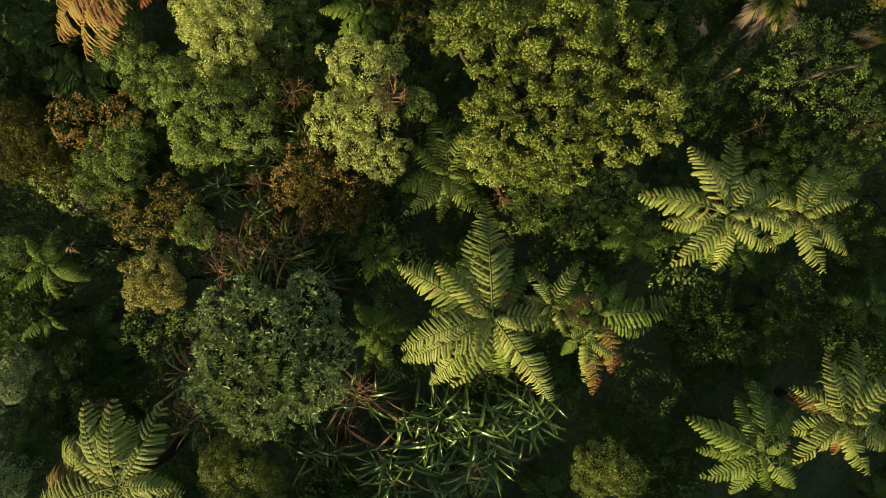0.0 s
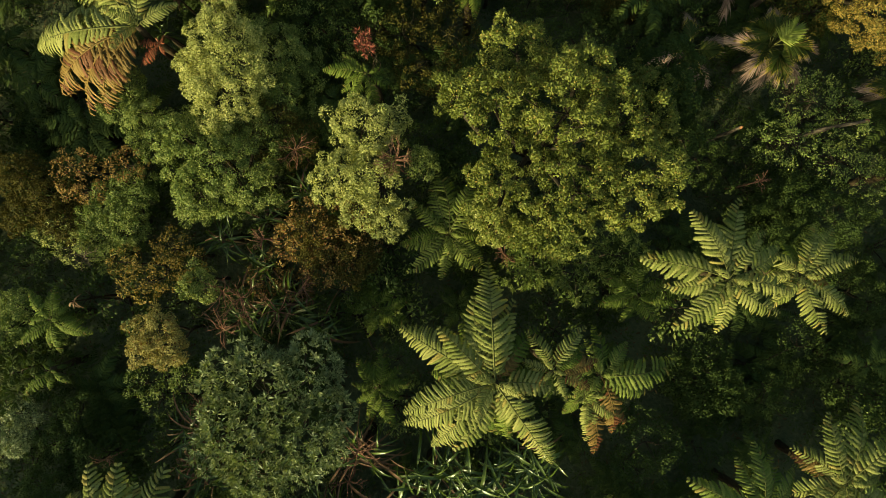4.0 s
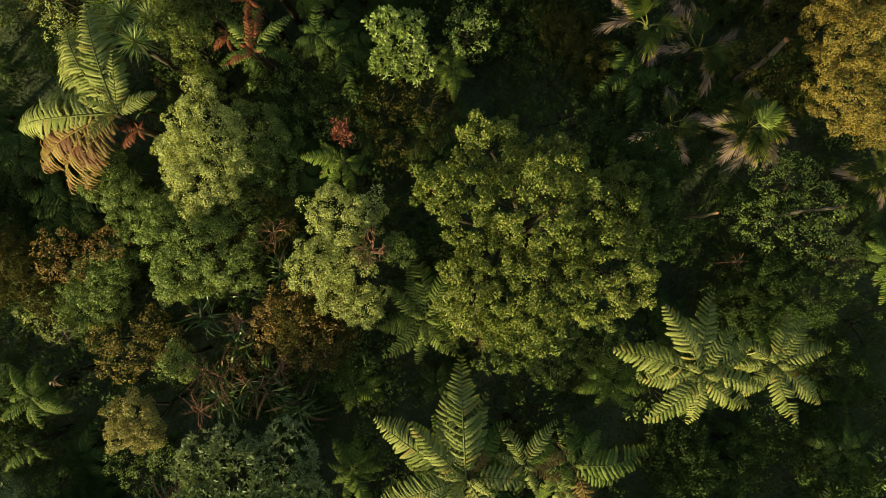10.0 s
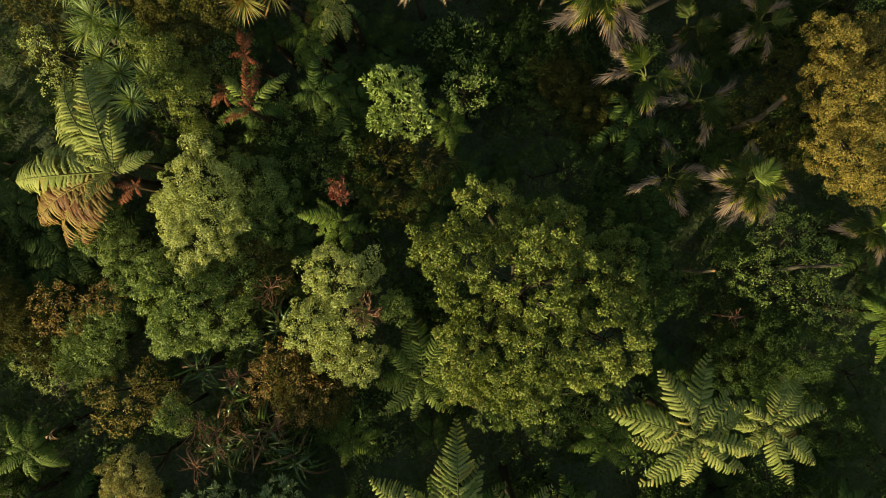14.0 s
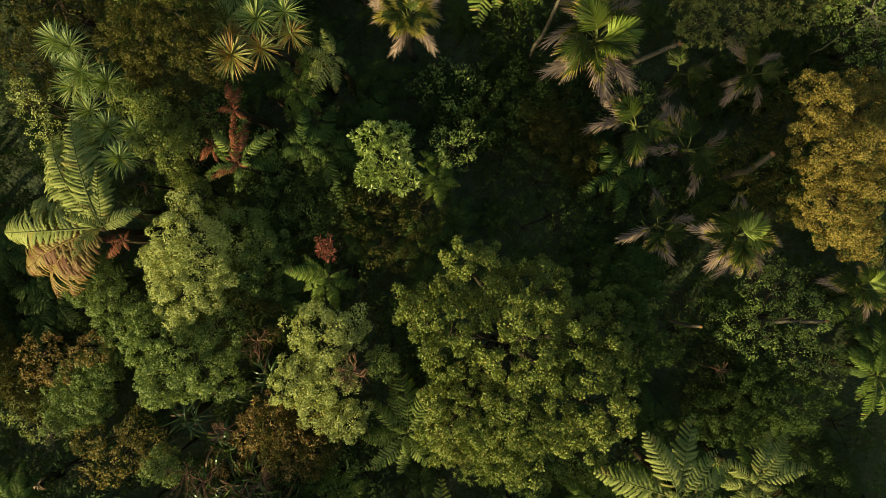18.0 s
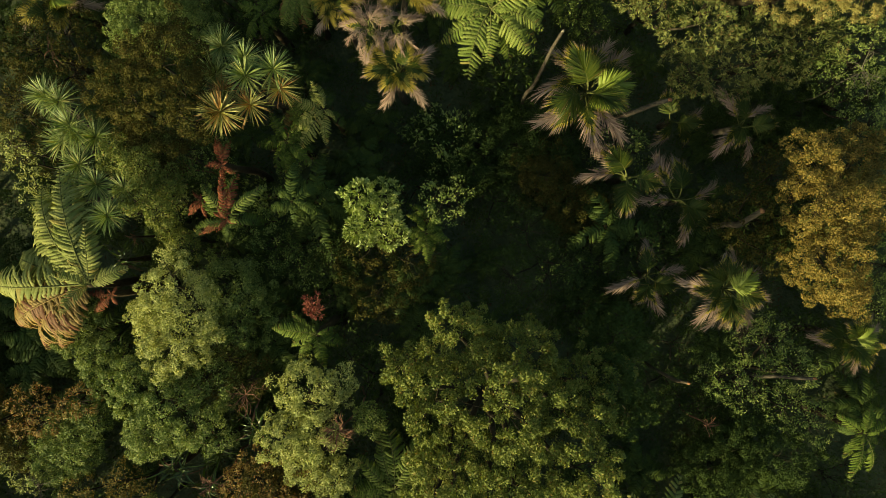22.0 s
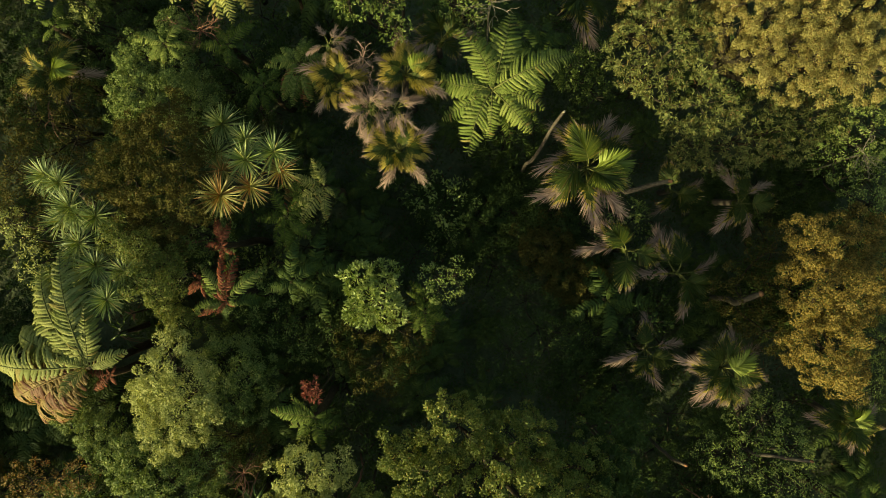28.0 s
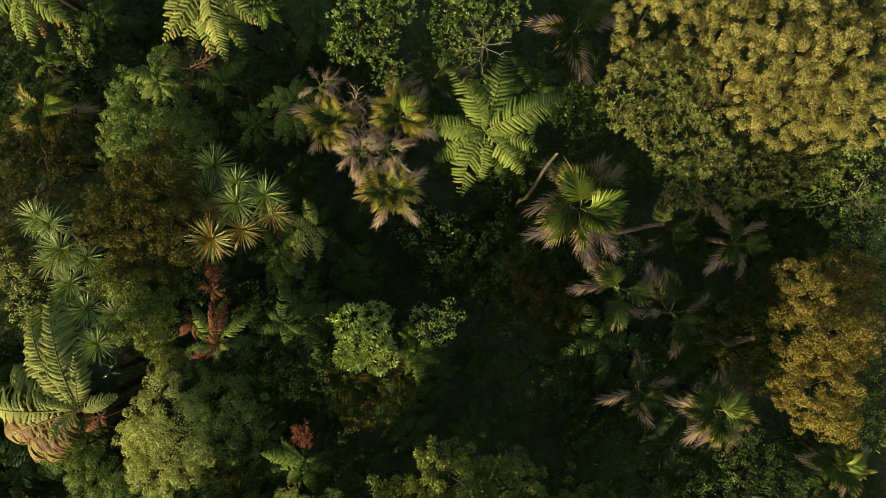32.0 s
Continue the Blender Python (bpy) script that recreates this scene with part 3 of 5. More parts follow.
def palm(x, y, z, r, live=7, dry=5, shoots=2, seed=1, label="", turn=0.0, tone="live"):
    rng = np.random.default_rng(seed)
    gz = float(ground_z(x, y)) - 0.05
    thing = base("palm", x, y, gz, label or "feather-leaved palm with green fronds bleached pale at their dry ends", "palm", "palms")
    h = max(z - 0.6 * r - gz, 0.3)
    v, t = tube(bent((0, 0, 0), (0, 0, h), 7, 0.04, seed), np.linspace(0.12, 0.08, 7), 9, 0.06, seed)
    part("trunk", mesh_of("trunk", v, t, [GREY_WOOD], smooth=True), thing)
    v, t = tube(bent((0, 0, h - 0.3), (0, 0, h + 0.1), 5, 0.01, seed), [0.09, 0.11, 0.1, 0.07, 0.03], 9)
    part("crownshaft", mesh_of("crownshaft", v, t, [FROND["palm"]], smooth=True), thing)
    for k in range(live):
        set_frond(PALM[tone], thing, int(rng.integers(3)), turn + k * 360 / live + rng.uniform(-14, 14), r * rng.uniform(0.82, 1.06), h, rng.uniform(-14, 6), rng, roll=30)
    for k in range(dry):
        set_frond(PALM["dry"], thing, int(rng.integers(2)), turn + 25 + k * 360 / dry + rng.uniform(-18, 18), r * rng.uniform(0.95, 1.15), h - 0.06, rng.uniform(-10, 4), rng, label="drying frond with bleached leaflets", roll=34)
    for k in range(shoots):
        set_frond(PALM["shoot"], thing, k, turn + k * 150 + rng.uniform(-30, 30), r * rng.uniform(0.85, 1.0), h + 0.03, rng.uniform(-8, 4), rng, name="young_frond", label="bright young frond")
    return thing


# ---- cabbage trees ----
def sword_head(name, mat, seed, count=105, R=1.0):
    rng = np.random.default_rng(seed)
    pieces = []
    u = np.linspace(0, 1, 5)
    for i in range(count):
        zc = 1 - (i + 0.5) / count * 1.25
        ph = i * 2.39996 + rng.uniform(-0.2, 0.2)
        d = unit(np.array([math.cos(ph) * math.sqrt(1 - zc * zc), math.sin(ph) * math.sqrt(1 - zc * zc), zc]))
        ln = R * rng.uniform(0.8, 1.12)
        w = unit(np.cross(d, [0, 0, 1]))
        up = np.cross(w, d)
        mid = d * (0.05 + u * ln)[:, None] - np.array([0, 0, 1]) * ((0.06 + 0.14 * (1 - zc)) * u ** 2.6 * ln)[:, None]
        hw = 0.02 * np.array([0.55, 0.9, 1.0, 0.72, 0.0])
        v = np.concatenate([mid, mid + w * hw[:, None] + up * (hw * 0.5)[:, None], mid - w * hw[:, None] + up * (hw * 0.5)[:, None]])
        t = []
        for k in range(4):
            t += [(k, 5 + k, k + 1), (5 + k, 6 + k, k + 1), (k, k + 1, 10 + k), (k + 1, 11 + k, 10 + k)]
        pieces.append((v, np.array(t)))
    V, T = joined(pieces)
    return mesh_of(name, V, T, [mat])


HEADS = {"sword": [sword_head("leaf_head", FROND["sword"], 41), sword_head("leaf_head", FROND["sword"], 42, 80)],
         "straw": [sword_head("leaf_head", FROND["straw"], 43), sword_head("leaf_head", FROND["straw"], 44, 80)]}


def cabbage_tree(x, y, heads, label, seed=1):
    """heads: (x, y, z, radius, tone) of each rosette; the limbs fork from one trunk at (x, y)."""
    rng = np.random.default_rng(seed)
    gz = float(ground_z(x, y)) - 0.05
    thing = base("cabbage_tree", x, y, gz, label, "cabbage tree", "cabbage trees")
    foot = np.array([x, y, gz])
    top = np.mean([h[:3] for h in heads], 0)
    fork = np.array([top[0] * 0.7 + x * 0.3, top[1] * 0.7 + y * 0.3, gz + 0.55 * (top[2] - gz)])
    v, t = tube(bent(foot, fork, 6, 0.05, seed) - foot, np.linspace(0.13, 0.09, 6), 8, 0.14, seed)
    part("trunk", mesh_of("trunk", v, t, [GREY_WOOD], smooth=True), thing)
    for k, (hx, hy, hz, r, tone) in enumerate(heads):
        p = np.array([hx, hy, hz])
        v, t = tube(bent(fork, p, 5, 0.08, seed + k) - foot, np.linspace(0.07, 0.045, 5), 7, 0.12, seed + k)
        part("limb", mesh_of("limb", v, t, [GREY_WOOD], smooth=True), thing)
        m = Matrix.Translation(Vector(p - foot)) @ Matrix.Rotation(rng.uniform(0, 6.28), 4, "Z") @ Matrix.Rotation(rng.uniform(-0.25, 0.25), 4, "X") @ Matrix.Rotation(rng.uniform(-0.25, 0.25), 4, "Y")
        part("leaf_head", HEADS["straw" if tone else "sword"][k % 2], thing, m @ Matrix.Scale(0.85 * r, 4), "rosette of straw-tinted sword leaves" if tone else "rosette of grey-green sword leaves")
    return thing


# ---- flax ----
def strap(name, mat, seed, arch):
    rng = np.random.default_rng(seed)
    u = np.linspace(0, 1, 10)
    tw = rng.uniform(-1.0, 1.0)
    mid = np.stack([arch[0] * u + 0.1 * u ** 2, 0.08 * rng.uniform(-1, 1) * u ** 2, arch[1] * u - arch[2] * u ** 2.6], -1)
    hw = 0.026 * np.array([0.6, 0.8, 0.95, 1, 1, 0.95, 0.85, 0.66, 0.4, 0.0])
    ang = tw * u ** 1.5
    w = np.stack([np.zeros(10), np.cos(ang), np.sin(ang)], -1)
    fold = np.stack([np.zeros(10), -np.sin(ang), np.cos(ang)], -1) * (hw * 0.35)[:, None]
    v = np.concatenate([mid, mid + w * hw[:, None] + fold, mid - w * hw[:, None] + fold])
    t = []
    for k in range(9):
        t += [(k, 10 + k, k + 1), (10 + k, 11 + k, k + 1), (k, k + 1, 20 + k), (k + 1, 21 + k, 20 + k)]
    return mesh_of(name, v, t, [mat], smooth=True)


STRAPS = [strap("leaf", FROND["flax"], 51 + k, (0.45 + 0.06 * k, 0.75 - 0.07 * k, 0.35 + 0.16 * k)) for k in range(6)]
STRAPS_DRY = [strap("leaf", FROND["flaxdry"], 61 + k, (0.75, 0.4, 0.75)) for k in range(2)]


def flax(x, y, z, r, count=50, dry=6, seed=1, label="", spread=0.25):
    """A clump of strap leaves in fans; z is the height that its arching leaves reach."""
    rng = np.random.default_rng(seed)
    gz = float(ground_z(x, y)) - 0.05
    thing = base("flax", x, y, gz, label or "flax clump with glossy dark green strap leaves", "flax", "flax clumps")
    lift = max(z - gz - 0.62 * r, 0.0)
    v, t = tube(bent((0, 0, 0), (0, 0, lift + 0.14), 4, 0.02, seed), [0.18 * r, 0.15 * r, 0.12 * r, 0.05 * r], 8, 0.2, seed)
    part("root_crown", mesh_of("root_crown", v, t, [FIBRE]), thing)
    for k in range(count + dry):
        a, d = rng.uniform(0, 360), spread * r * math.sqrt(rng.random())
        b = rng.uniform(0, 6.28)
        src = STRAPS if k < count else STRAPS_DRY
        m = Matrix.Translation((d * math.cos(b), d * math.sin(b), lift)) @ Matrix.Rotation(radians(a), 4, "Z") @ Matrix.Rotation(radians(rng.uniform(-12, 22)), 4, "Y")
        s = r * rng.uniform(0.9, 1.6)
        part("leaf", src[int(rng.integers(len(src)))], thing, m @ Matrix.Diagonal((s, max(s, 0.9) * rng.uniform(0.6, 1.0), s, 1)), "" if k < count else "withered brown strap leaf")
    return thing


# ---- dead wood ----
def dead_tree(a, b, r, label, seed=1, name="dead_tree", end_wood=None):
    """A broken stem from its foot a to its snapped end b."""
    bend, end = np.array(a, float), np.array(b, float)
    foot = bend + (bend - end) * [0.25, 0.25, 0]
    foot[2] = float(ground_z(foot[0], foot[1])) - 0.1
    thing = base(name, *foot, label, "dead tree", "dead trees")
    pts = np.vstack([bent(foot, bend, 6, 0.04, seed), bent(bend, end, 8, 0.02, seed)[1:]]) - foot
    v, t = tube(pts, np.linspace(r * 1.25, r * 0.9, len(pts)), 10, 0.07, seed)
    part("trunk", mesh_of("trunk", v, t, [GREY_WOOD], smooth=True), thing)
    d = unit(pts[-1] - pts[-2])
    v, t = tube([pts[-1] - d * 0.02, pts[-1] + d * 0.03, pts[-1] + d * 0.07], [r * 0.86, r * 0.8, r * 0.35], 10, 0.35, seed + 1)
    part("broken_end", mesh_of("broken_end", v, t, [end_wood or CUT_WOOD]), thing, label="splintered pale broken end" if end_wood else "splintered reddish broken end")
    return thing


def bare_branch(x, y, z, r, count=26, seed=1, material=None, label="bare reddish-brown twigs of a dying branch"):
    rng = np.random.default_rng(seed)
    gz = float(ground_z(x, y)) - 0.05
    thing = base("bare_branch", x, y, gz, label, "branch", "bare branches")
    h = z - gz
    fork = np.array([0, 0, h - 0.6 * r])
    v, t = tube(bent((0, 0, 0), fork, 6, 0.05, seed), np.linspace(0.035, 0.02, 6), 6, 0.1, seed)
    part("stem", mesh_of("stem", v, t, [material or TWIG], smooth=True), thing)
    pieces = []
    for k in range(count):
        a = rng.uniform(0, 6.28)
        q = rng.uniform(0.5, 1.0) * r
        tip = np.array([math.cos(a) * q, math.sin(a) * q, h + rng.uniform(-0.5, 0.15) * r])
        pts = bent(fork, tip, 6, 0.16, seed + k)
        pieces.append(tube(pts, np.linspace(0.013, 0.004, 6), 4))
        for j in range(3):
            s = pts[2 + j]
            e = s + unit(tip - fork + rng.normal(0, 0.5, 3)) * r * rng.uniform(0.2, 0.4)
            pieces.append(tube(bent(s, e, 4, 0.15, seed + k + j), np.linspace(0.007, 0.003, 4), 3))
    V, T = joined(pieces)
    part("twig", mesh_of("twig", V, T, [material or TWIG]), thing, kind="stuff")
    return thing


# ---- the forest floor ----
def grid_floor():
    xs = np.concatenate([[-2000, -600, -200, -80, -40, -25], np.linspace(-18, 18, 91), [25, 40, 80, 200, 600, 2000]])
    ys = np.concatenate([[-2000, -600, -200, -80, -40, -25], np.linspace(-18, 30, 121), [40, 60, 100, 200, 600, 2000]])
    X, Y = np.meshgrid(xs, ys)
    Z = ground_z(X, Y) + 0.06 * np.sin(3.1 * X + 1.3 * Y) * np.sin(2.3 * Y - X)
    n, m = X.shape
    i = (np.arange(n - 1)[:, None] * m + np.arange(m - 1)[None]).ravel()
    t = np.concatenate([np.stack([i, i + 1, i + m + 1], 1), np.stack([i, i + m + 1, i + m], 1)])
    return mesh_of("ground", np.stack([X, Y, Z], -1), t, [SOIL], smooth=True)


tagged(new("ground", grid_floor()), "dark damp forest floor of soil and leaf litter", "ground", kind="structure")


def scatter_litter(n):
    x, y = RNG.uniform(-15, 15, n), RNG.uniform(-10, 24, n)
    P = np.stack([x, y, ground_z(x, y) + 0.05 + RNG.uniform(0, 0.05, n)], 1)
    a = RNG.uniform(0, 6.28, n)
    D = np.stack([np.cos(a), np.sin(a), RNG.uniform(-0.2, 0.3, n)], 1)
    V, T = leaves(P, D, RNG.normal(0, 0.3, (n, 3)) + [0, 0, 1], RNG.uniform(0.06, 0.22, n), RNG.uniform(0.02, 0.06, n))
    return mesh_of("leaf_litter", V, T, [LITTER])


tagged(new("leaf_litter", scatter_litter(16000)), "brown fallen leaves strewn over the forest floor", "leaf litter", kind="stuff")

def ground_cover(n):
    """Low seedlings and moss-like tufts that clothe the floor between the taller plants."""
    rng = np.random.default_rng(19)
    k = 14
    x, y = np.repeat(rng.uniform(-15, 15, n), k), np.repeat(rng.uniform(-10, 24, n), k)
    a, q = rng.uniform(0, 6.28, n * k), rng.uniform(0.02, 0.2, n * k)
    P = np.stack([x + q * np.cos(a), y + q * np.sin(a), ground_z(x, y) + np.repeat(rng.uniform(0.05, 0.45, n), k) * rng.uniform(0.5, 1, n * k)], 1)
    D = np.stack([np.cos(a), np.sin(a), rng.uniform(-0.1, 0.7, n * k)], 1)
    V, T = leaves(P, D, rng.normal(0, 0.3, (n * k, 3)) + [0, 0, 1], rng.uniform(0.06, 0.15, n * k), rng.uniform(0.03, 0.06, n * k))
    # leaf colour already holds the dimness of the floor between plants
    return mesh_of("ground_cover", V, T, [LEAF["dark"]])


tagged(new("ground_cover", ground_cover(5200)), "dense low seedlings in shade-darkened green over the forest floor", "ground cover", kind="stuff")

# ---- the plants ----

# tall broadleaved trees
tree("tree", 2.42, 3.96, [(1.6, 5.92, 4.3, 0.93, 0.82), (1.07, 4.57, 4.8, 0.96, 0.77), (2.65, 4.43, 5.2, 1.28, 1.03), (4.0, 4.33, 4.6, 1.13, 0.96), (1.53, 2.92, 4.7, 1.09, 0.87), (2.85, 2.73, 4.9, 1.2, 0.9), (4.22, 3.09, 4.7, 1.09, 0.87), (3.07, 5.47, 3.9, 0.98, 0.84), (4.64, 4.93, 3.9, 0.92, 0.79), (2.09, 1.96, 4.2, 0.76, 0.61), (0.24, 5.12, 3.6, 0.59, 0.53), (1.07, 2.07, 4.2, 0.57, 0.51)], "olive", "lumpy", "broad spreading olive-green tree with lumpy clusters of small leaves", "tree", "trees of the bush", seed=101, stem=0.13)
tree("tree", -5.65, 6.09, [(-5.6, 6.76, 3.0, 0.85, 0.77), (-5.56, 5.38, 2.9, 0.99, 0.89), (-5.11, 6.08, 3.0, 0.85, 0.68), (-6.33, 6.16, 2.6, 0.42, 0.38)], "lime", "fine", "rounded lime-green tree with dense fine foliage", "tree", "trees of the bush", seed=102, stem=0.1)
tree("tree", -1.89, 3.32, [(-2.02, 4.35, 3.5, 0.82, 0.74), (-2.61, 3.25, 3.3, 0.7, 0.63), (-1.75, 3.21, 3.4, 0.75, 0.6), (-2.14, 2.48, 3.1, 0.6, 0.54), (-1.39, 2.19, 3.0, 0.58, 0.52), (-1.4, 4.42, 3.2, 0.54, 0.49)], "lime", "small", "pale lime-green tree with small bright leaves and a bare patch", "tree", "trees of the bush", seed=103, stem=0.09)
tree("tree", -4.18, -2.40, [(-4.11, -2.02, 4.1, 1.33, 1.0), (-4.88, -2.78, 4.1, 1.02, 0.81), (-3.35, -2.78, 4.1, 1.17, 0.93), (-4.43, -3.53, 3.9, 0.97, 0.77), (-3.27, -1.53, 3.9, 0.9, 0.81), (-5.05, -1.74, 3.8, 0.78, 0.7)], "sage", "whorl", "dense rounded shrub with dark grey-green leaves in whorls", "tree", "trees of the bush", seed=104, stem=0.09)
tree("tree", 11.41, 9.06, [(10.58, 10.5, 2.4, 0.78, 0.71), (10.8, 9.21, 2.5, 0.94, 0.84), (11.13, 7.8, 2.4, 1.03, 0.92), (11.86, 9.28, 2.2, 1.01, 0.91), (11.85, 7.0, 1.9, 0.6, 0.55), (12.31, 10.73, 1.6, 0.9, 0.81)], "amber", "ember", "golden-brown tree with dense small leaves", "tree", "trees of the bush", seed=105, stem=0.12)
tree("tree", 9.16, 15.71, [(8.47, 17.09, 2.7, 0.71, 0.89), (8.22, 16.04, 2.5, 0.69, 0.87), (8.92, 16.2, 3.0, 0.74, 0.93), (8.85, 15.21, 2.6, 0.69, 0.86), (9.51, 15.42, 3.0, 0.74, 0.93), (9.75, 14.8, 2.5, 0.65, 0.82), (10.3, 15.0, 2.8, 0.71, 0.89), (9.74, 16.18, 3.2, 0.66, 0.83), (9.26, 17.15, 3.0, 0.7, 0.87), (8.11, 17.0, 2.3, 0.65, 0.81), (8.28, 16.4, 2.9, 0.46, 0.57), (9.47, 15.84, 2.4, 0.7, 0.87)], "ochre", "feather", "large yellow-olive tree with feathery drooping leaf sprays", "tree", "trees of the bush", seed=106, stem=0.17, bare=3)
tree("tree", 11.26, 15.97, [(10.28, 17.03, 3.1, 0.74, 0.92), (10.56, 15.95, 3.2, 0.73, 0.91), (10.95, 15.11, 2.9, 0.68, 0.85), (11.51, 16.75, 2.9, 0.75, 0.93), (11.79, 15.73, 2.7, 0.71, 0.89), (11.74, 14.9, 2.4, 0.61, 0.77), (10.48, 15.59, 2.5, 0.65, 0.82), (11.26, 17.52, 2.6, 0.69, 0.86), (12.48, 15.02, 2.3, 0.65, 0.81), (10.69, 16.63, 2.5, 0.69, 0.87), (12.3, 17.46, 2.5, 0.69, 0.87)], "ochre", "feather", "broad tan-olive tree with feathery plumes of leaves", "tree", "trees of the bush", seed=107, stem=0.17, bare=3)
tree("tree", 6.82, 17.07, [(6.7, 16.99, 1.9, 1.11, 0.99), (6.14, 17.29, 1.8, 0.67, 0.6), (7.62, 16.92, 1.8, 0.74, 0.67)], "ochre", "feather", "slender yellow-olive tree with feathery leaf sprays", "tree", "trees of the bush", seed=108, stem=0.1)
tree("tree", 7.01, 15.18, [(6.24, 15.61, 2.2, 1.01, 0.91), (6.84, 14.78, 2.1, 0.98, 0.88), (7.78, 14.11, 1.9, 0.84, 0.75), (6.08, 14.93, 1.9, 0.68, 0.62), (7.26, 15.86, 2.0, 0.76, 0.68)], "heath", "lance", "olive-green tree with narrow pointed leaves", "tree", "trees of the bush", seed=109, stem=0.08)
tree("shrub", -6.13, 11.30, [(-5.99, 12.25, 3.3, 1.14, 1.03), (-6.7, 11.42, 3.2, 0.97, 0.88), (-5.6, 11.2, 3.2, 1.08, 0.97), (-6.24, 10.32, 2.7, 0.84, 0.76)], "bronze", "fine", "dark bronze-green domed shrub with tiny leaves", "shrub", "shrubs of the bush", seed=110, stem=0.08)
tree("tree", -0.75, 16.57, [(-1.05, 16.6, 2.6, 0.72, 0.5), (-1.5, 16.0, 2.5, 0.48, 0.36), (-0.6, 16.1, 2.5, 0.5, 0.36), (-0.35, 15.45, 2.4, 0.42, 0.3), (-0.2, 17.0, 2.5, 0.55, 0.4)], "green", "open", "open olive-green tree with leafy twigs in rosettes", "tree", "trees of the bush", seed=111, stem=0.07, bare=8)
tree("tree", 1.48, 17.21, [(1.7, 16.9, 2.1, 0.75, 0.5), (1.0, 17.2, 1.9, 0.5, 0.4), (2.35, 17.2, 1.9, 0.68, 0.5), (1.1, 16.4, 1.8, 0.45, 0.34), (1.6, 15.95, 1.8, 0.38, 0.28)], "green", "open", "olive-green tree with pale crooked bare branches", "tree", "trees of the bush", seed=112, stem=0.07, bare=8)
tree("tree", -0.65, 8.75, [(-1.01, 9.16, 2.7, 0.45, 0.4), (-0.53, 8.69, 2.8, 0.58, 0.53), (-1.01, 8.3, 2.5, 0.43, 0.38), (-0.27, 8.33, 2.4, 0.49, 0.44), (-0.43, 9.25, 2.4, 0.43, 0.39)], "glossy", "whorl", "small tree with glossy light green leaves in rosettes", "tree", "trees of the bush", seed=113, stem=0.06)

# shrubs of the lower slope
tree("tree", -6.00, 3.66, [(-6.15, 3.7, 2.5, 1.21, 0.96), (-5.48, 3.3, 2.4, 1.14, 0.91), (-6.81, 4.32, 2.3, 0.72, 0.65), (-5.12, 4.06, 2.2, 0.87, 0.78), (-6.42, 2.91, 2.2, 0.87, 0.69)], "green", "small", "rounded shrub with small mid-green leaves", "tree", "trees of the bush", seed=114, stem=0.08)
tree("shrub", -8.19, 4.90, [(-8.48, 5.58, 2.0, 0.62, 0.55), (-7.89, 4.77, 2.0, 0.62, 0.55), (-7.65, 4.14, 1.9, 0.53, 0.48), (-8.73, 5.13, 1.8, 0.47, 0.43)], "green", "small", "slender light-green shrub with small leaves", "shrub", "shrubs of the bush", seed=115, stem=0.05)
tree("shrub", -7.03, -0.85, [(-7.03, -0.53, 3.1, 0.57, 0.51), (-7.32, -0.95, 3.0, 0.52, 0.47), (-6.75, -1.08, 3.0, 0.48, 0.43)], "ochre", "ember", "small golden-olive rounded shrub", "shrub", "shrubs of the bush", seed=116, stem=0.05)
tree("shrub", -7.86, 0.85, [(-7.79, 0.59, 2.2, 0.65, 0.59), (-7.31, 0.89, 2.0, 0.51, 0.46), (-8.49, 1.06, 1.7, 0.45, 0.4)], "amber", "sparse", "golden-tan shrub with thin foliage", "shrub", "shrubs of the bush", seed=117, stem=0.05)
tree("shrub", -11.07, 2.66, [(-10.87, 2.79, 1.6, 0.75, 0.6), (-11.46, 3.41, 1.5, 0.68, 0.54), (-10.27, 2.12, 1.6, 0.57, 0.46), (-11.68, 2.31, 1.3, 0.61, 0.49)], "bronze", "small", "brownish shrub with small dull leaves", "shrub", "shrubs of the bush", seed=118, stem=0.05)
tree("shrub", -9.05, 3.32, [(-9.53, 3.41, 2.2, 0.58, 0.52), (-8.28, 3.58, 2.1, 0.49, 0.45), (-9.34, 2.96, 1.9, 0.44, 0.4)], "rust", "sparse", "thin shrub with rusty and yellowed leaves", "shrub", "shrubs of the bush", seed=119, stem=0.05)
tree("shrub", -8.79, 2.24, [(-8.29, 2.91, 1.8, 0.67, 0.53), (-9.01, 2.48, 1.7, 0.67, 0.54), (-9.28, 1.68, 1.5, 0.83, 0.66), (-8.6, 1.9, 1.5, 0.6, 0.48)], "green", "small", "low bushy shrub with green leaves", "shrub", "shrubs of the bush", seed=120, stem=0.05)
tree("shrub", -2.96, 1.66, [(-3.41, 1.97, 2.7, 0.77, 0.62), (-2.56, 1.68, 2.8, 0.83, 0.67), (-2.03, 1.99, 2.6, 0.59, 0.47), (-2.89, 1.08, 2.5, 0.71, 0.57), (-3.91, 1.58, 2.4, 0.57, 0.46)], "rust", "sparse", "straggling brown-green shrub with reddish twigs", "shrub", "shrubs of the bush", seed=121, stem=0.05, bare=14)
tree("shrub", -2.71, 1.45, [(-3.12, 1.62, 2.75, 0.84, 0.67), (-2.29, 1.27, 2.7, 0.7, 0.56)], "bronze", "small", "low bronze-green shrub among twigs", "shrub", "shrubs of the bush", seed=122, stem=0.05, bare=8)
tree("shrub", -0.59, 3.58, [(-0.59, 3.58, 2.7, 0.45, 0.4)], "green", "small", "small round green shrub", "shrub", "shrubs of the bush", seed=123, stem=0.05)
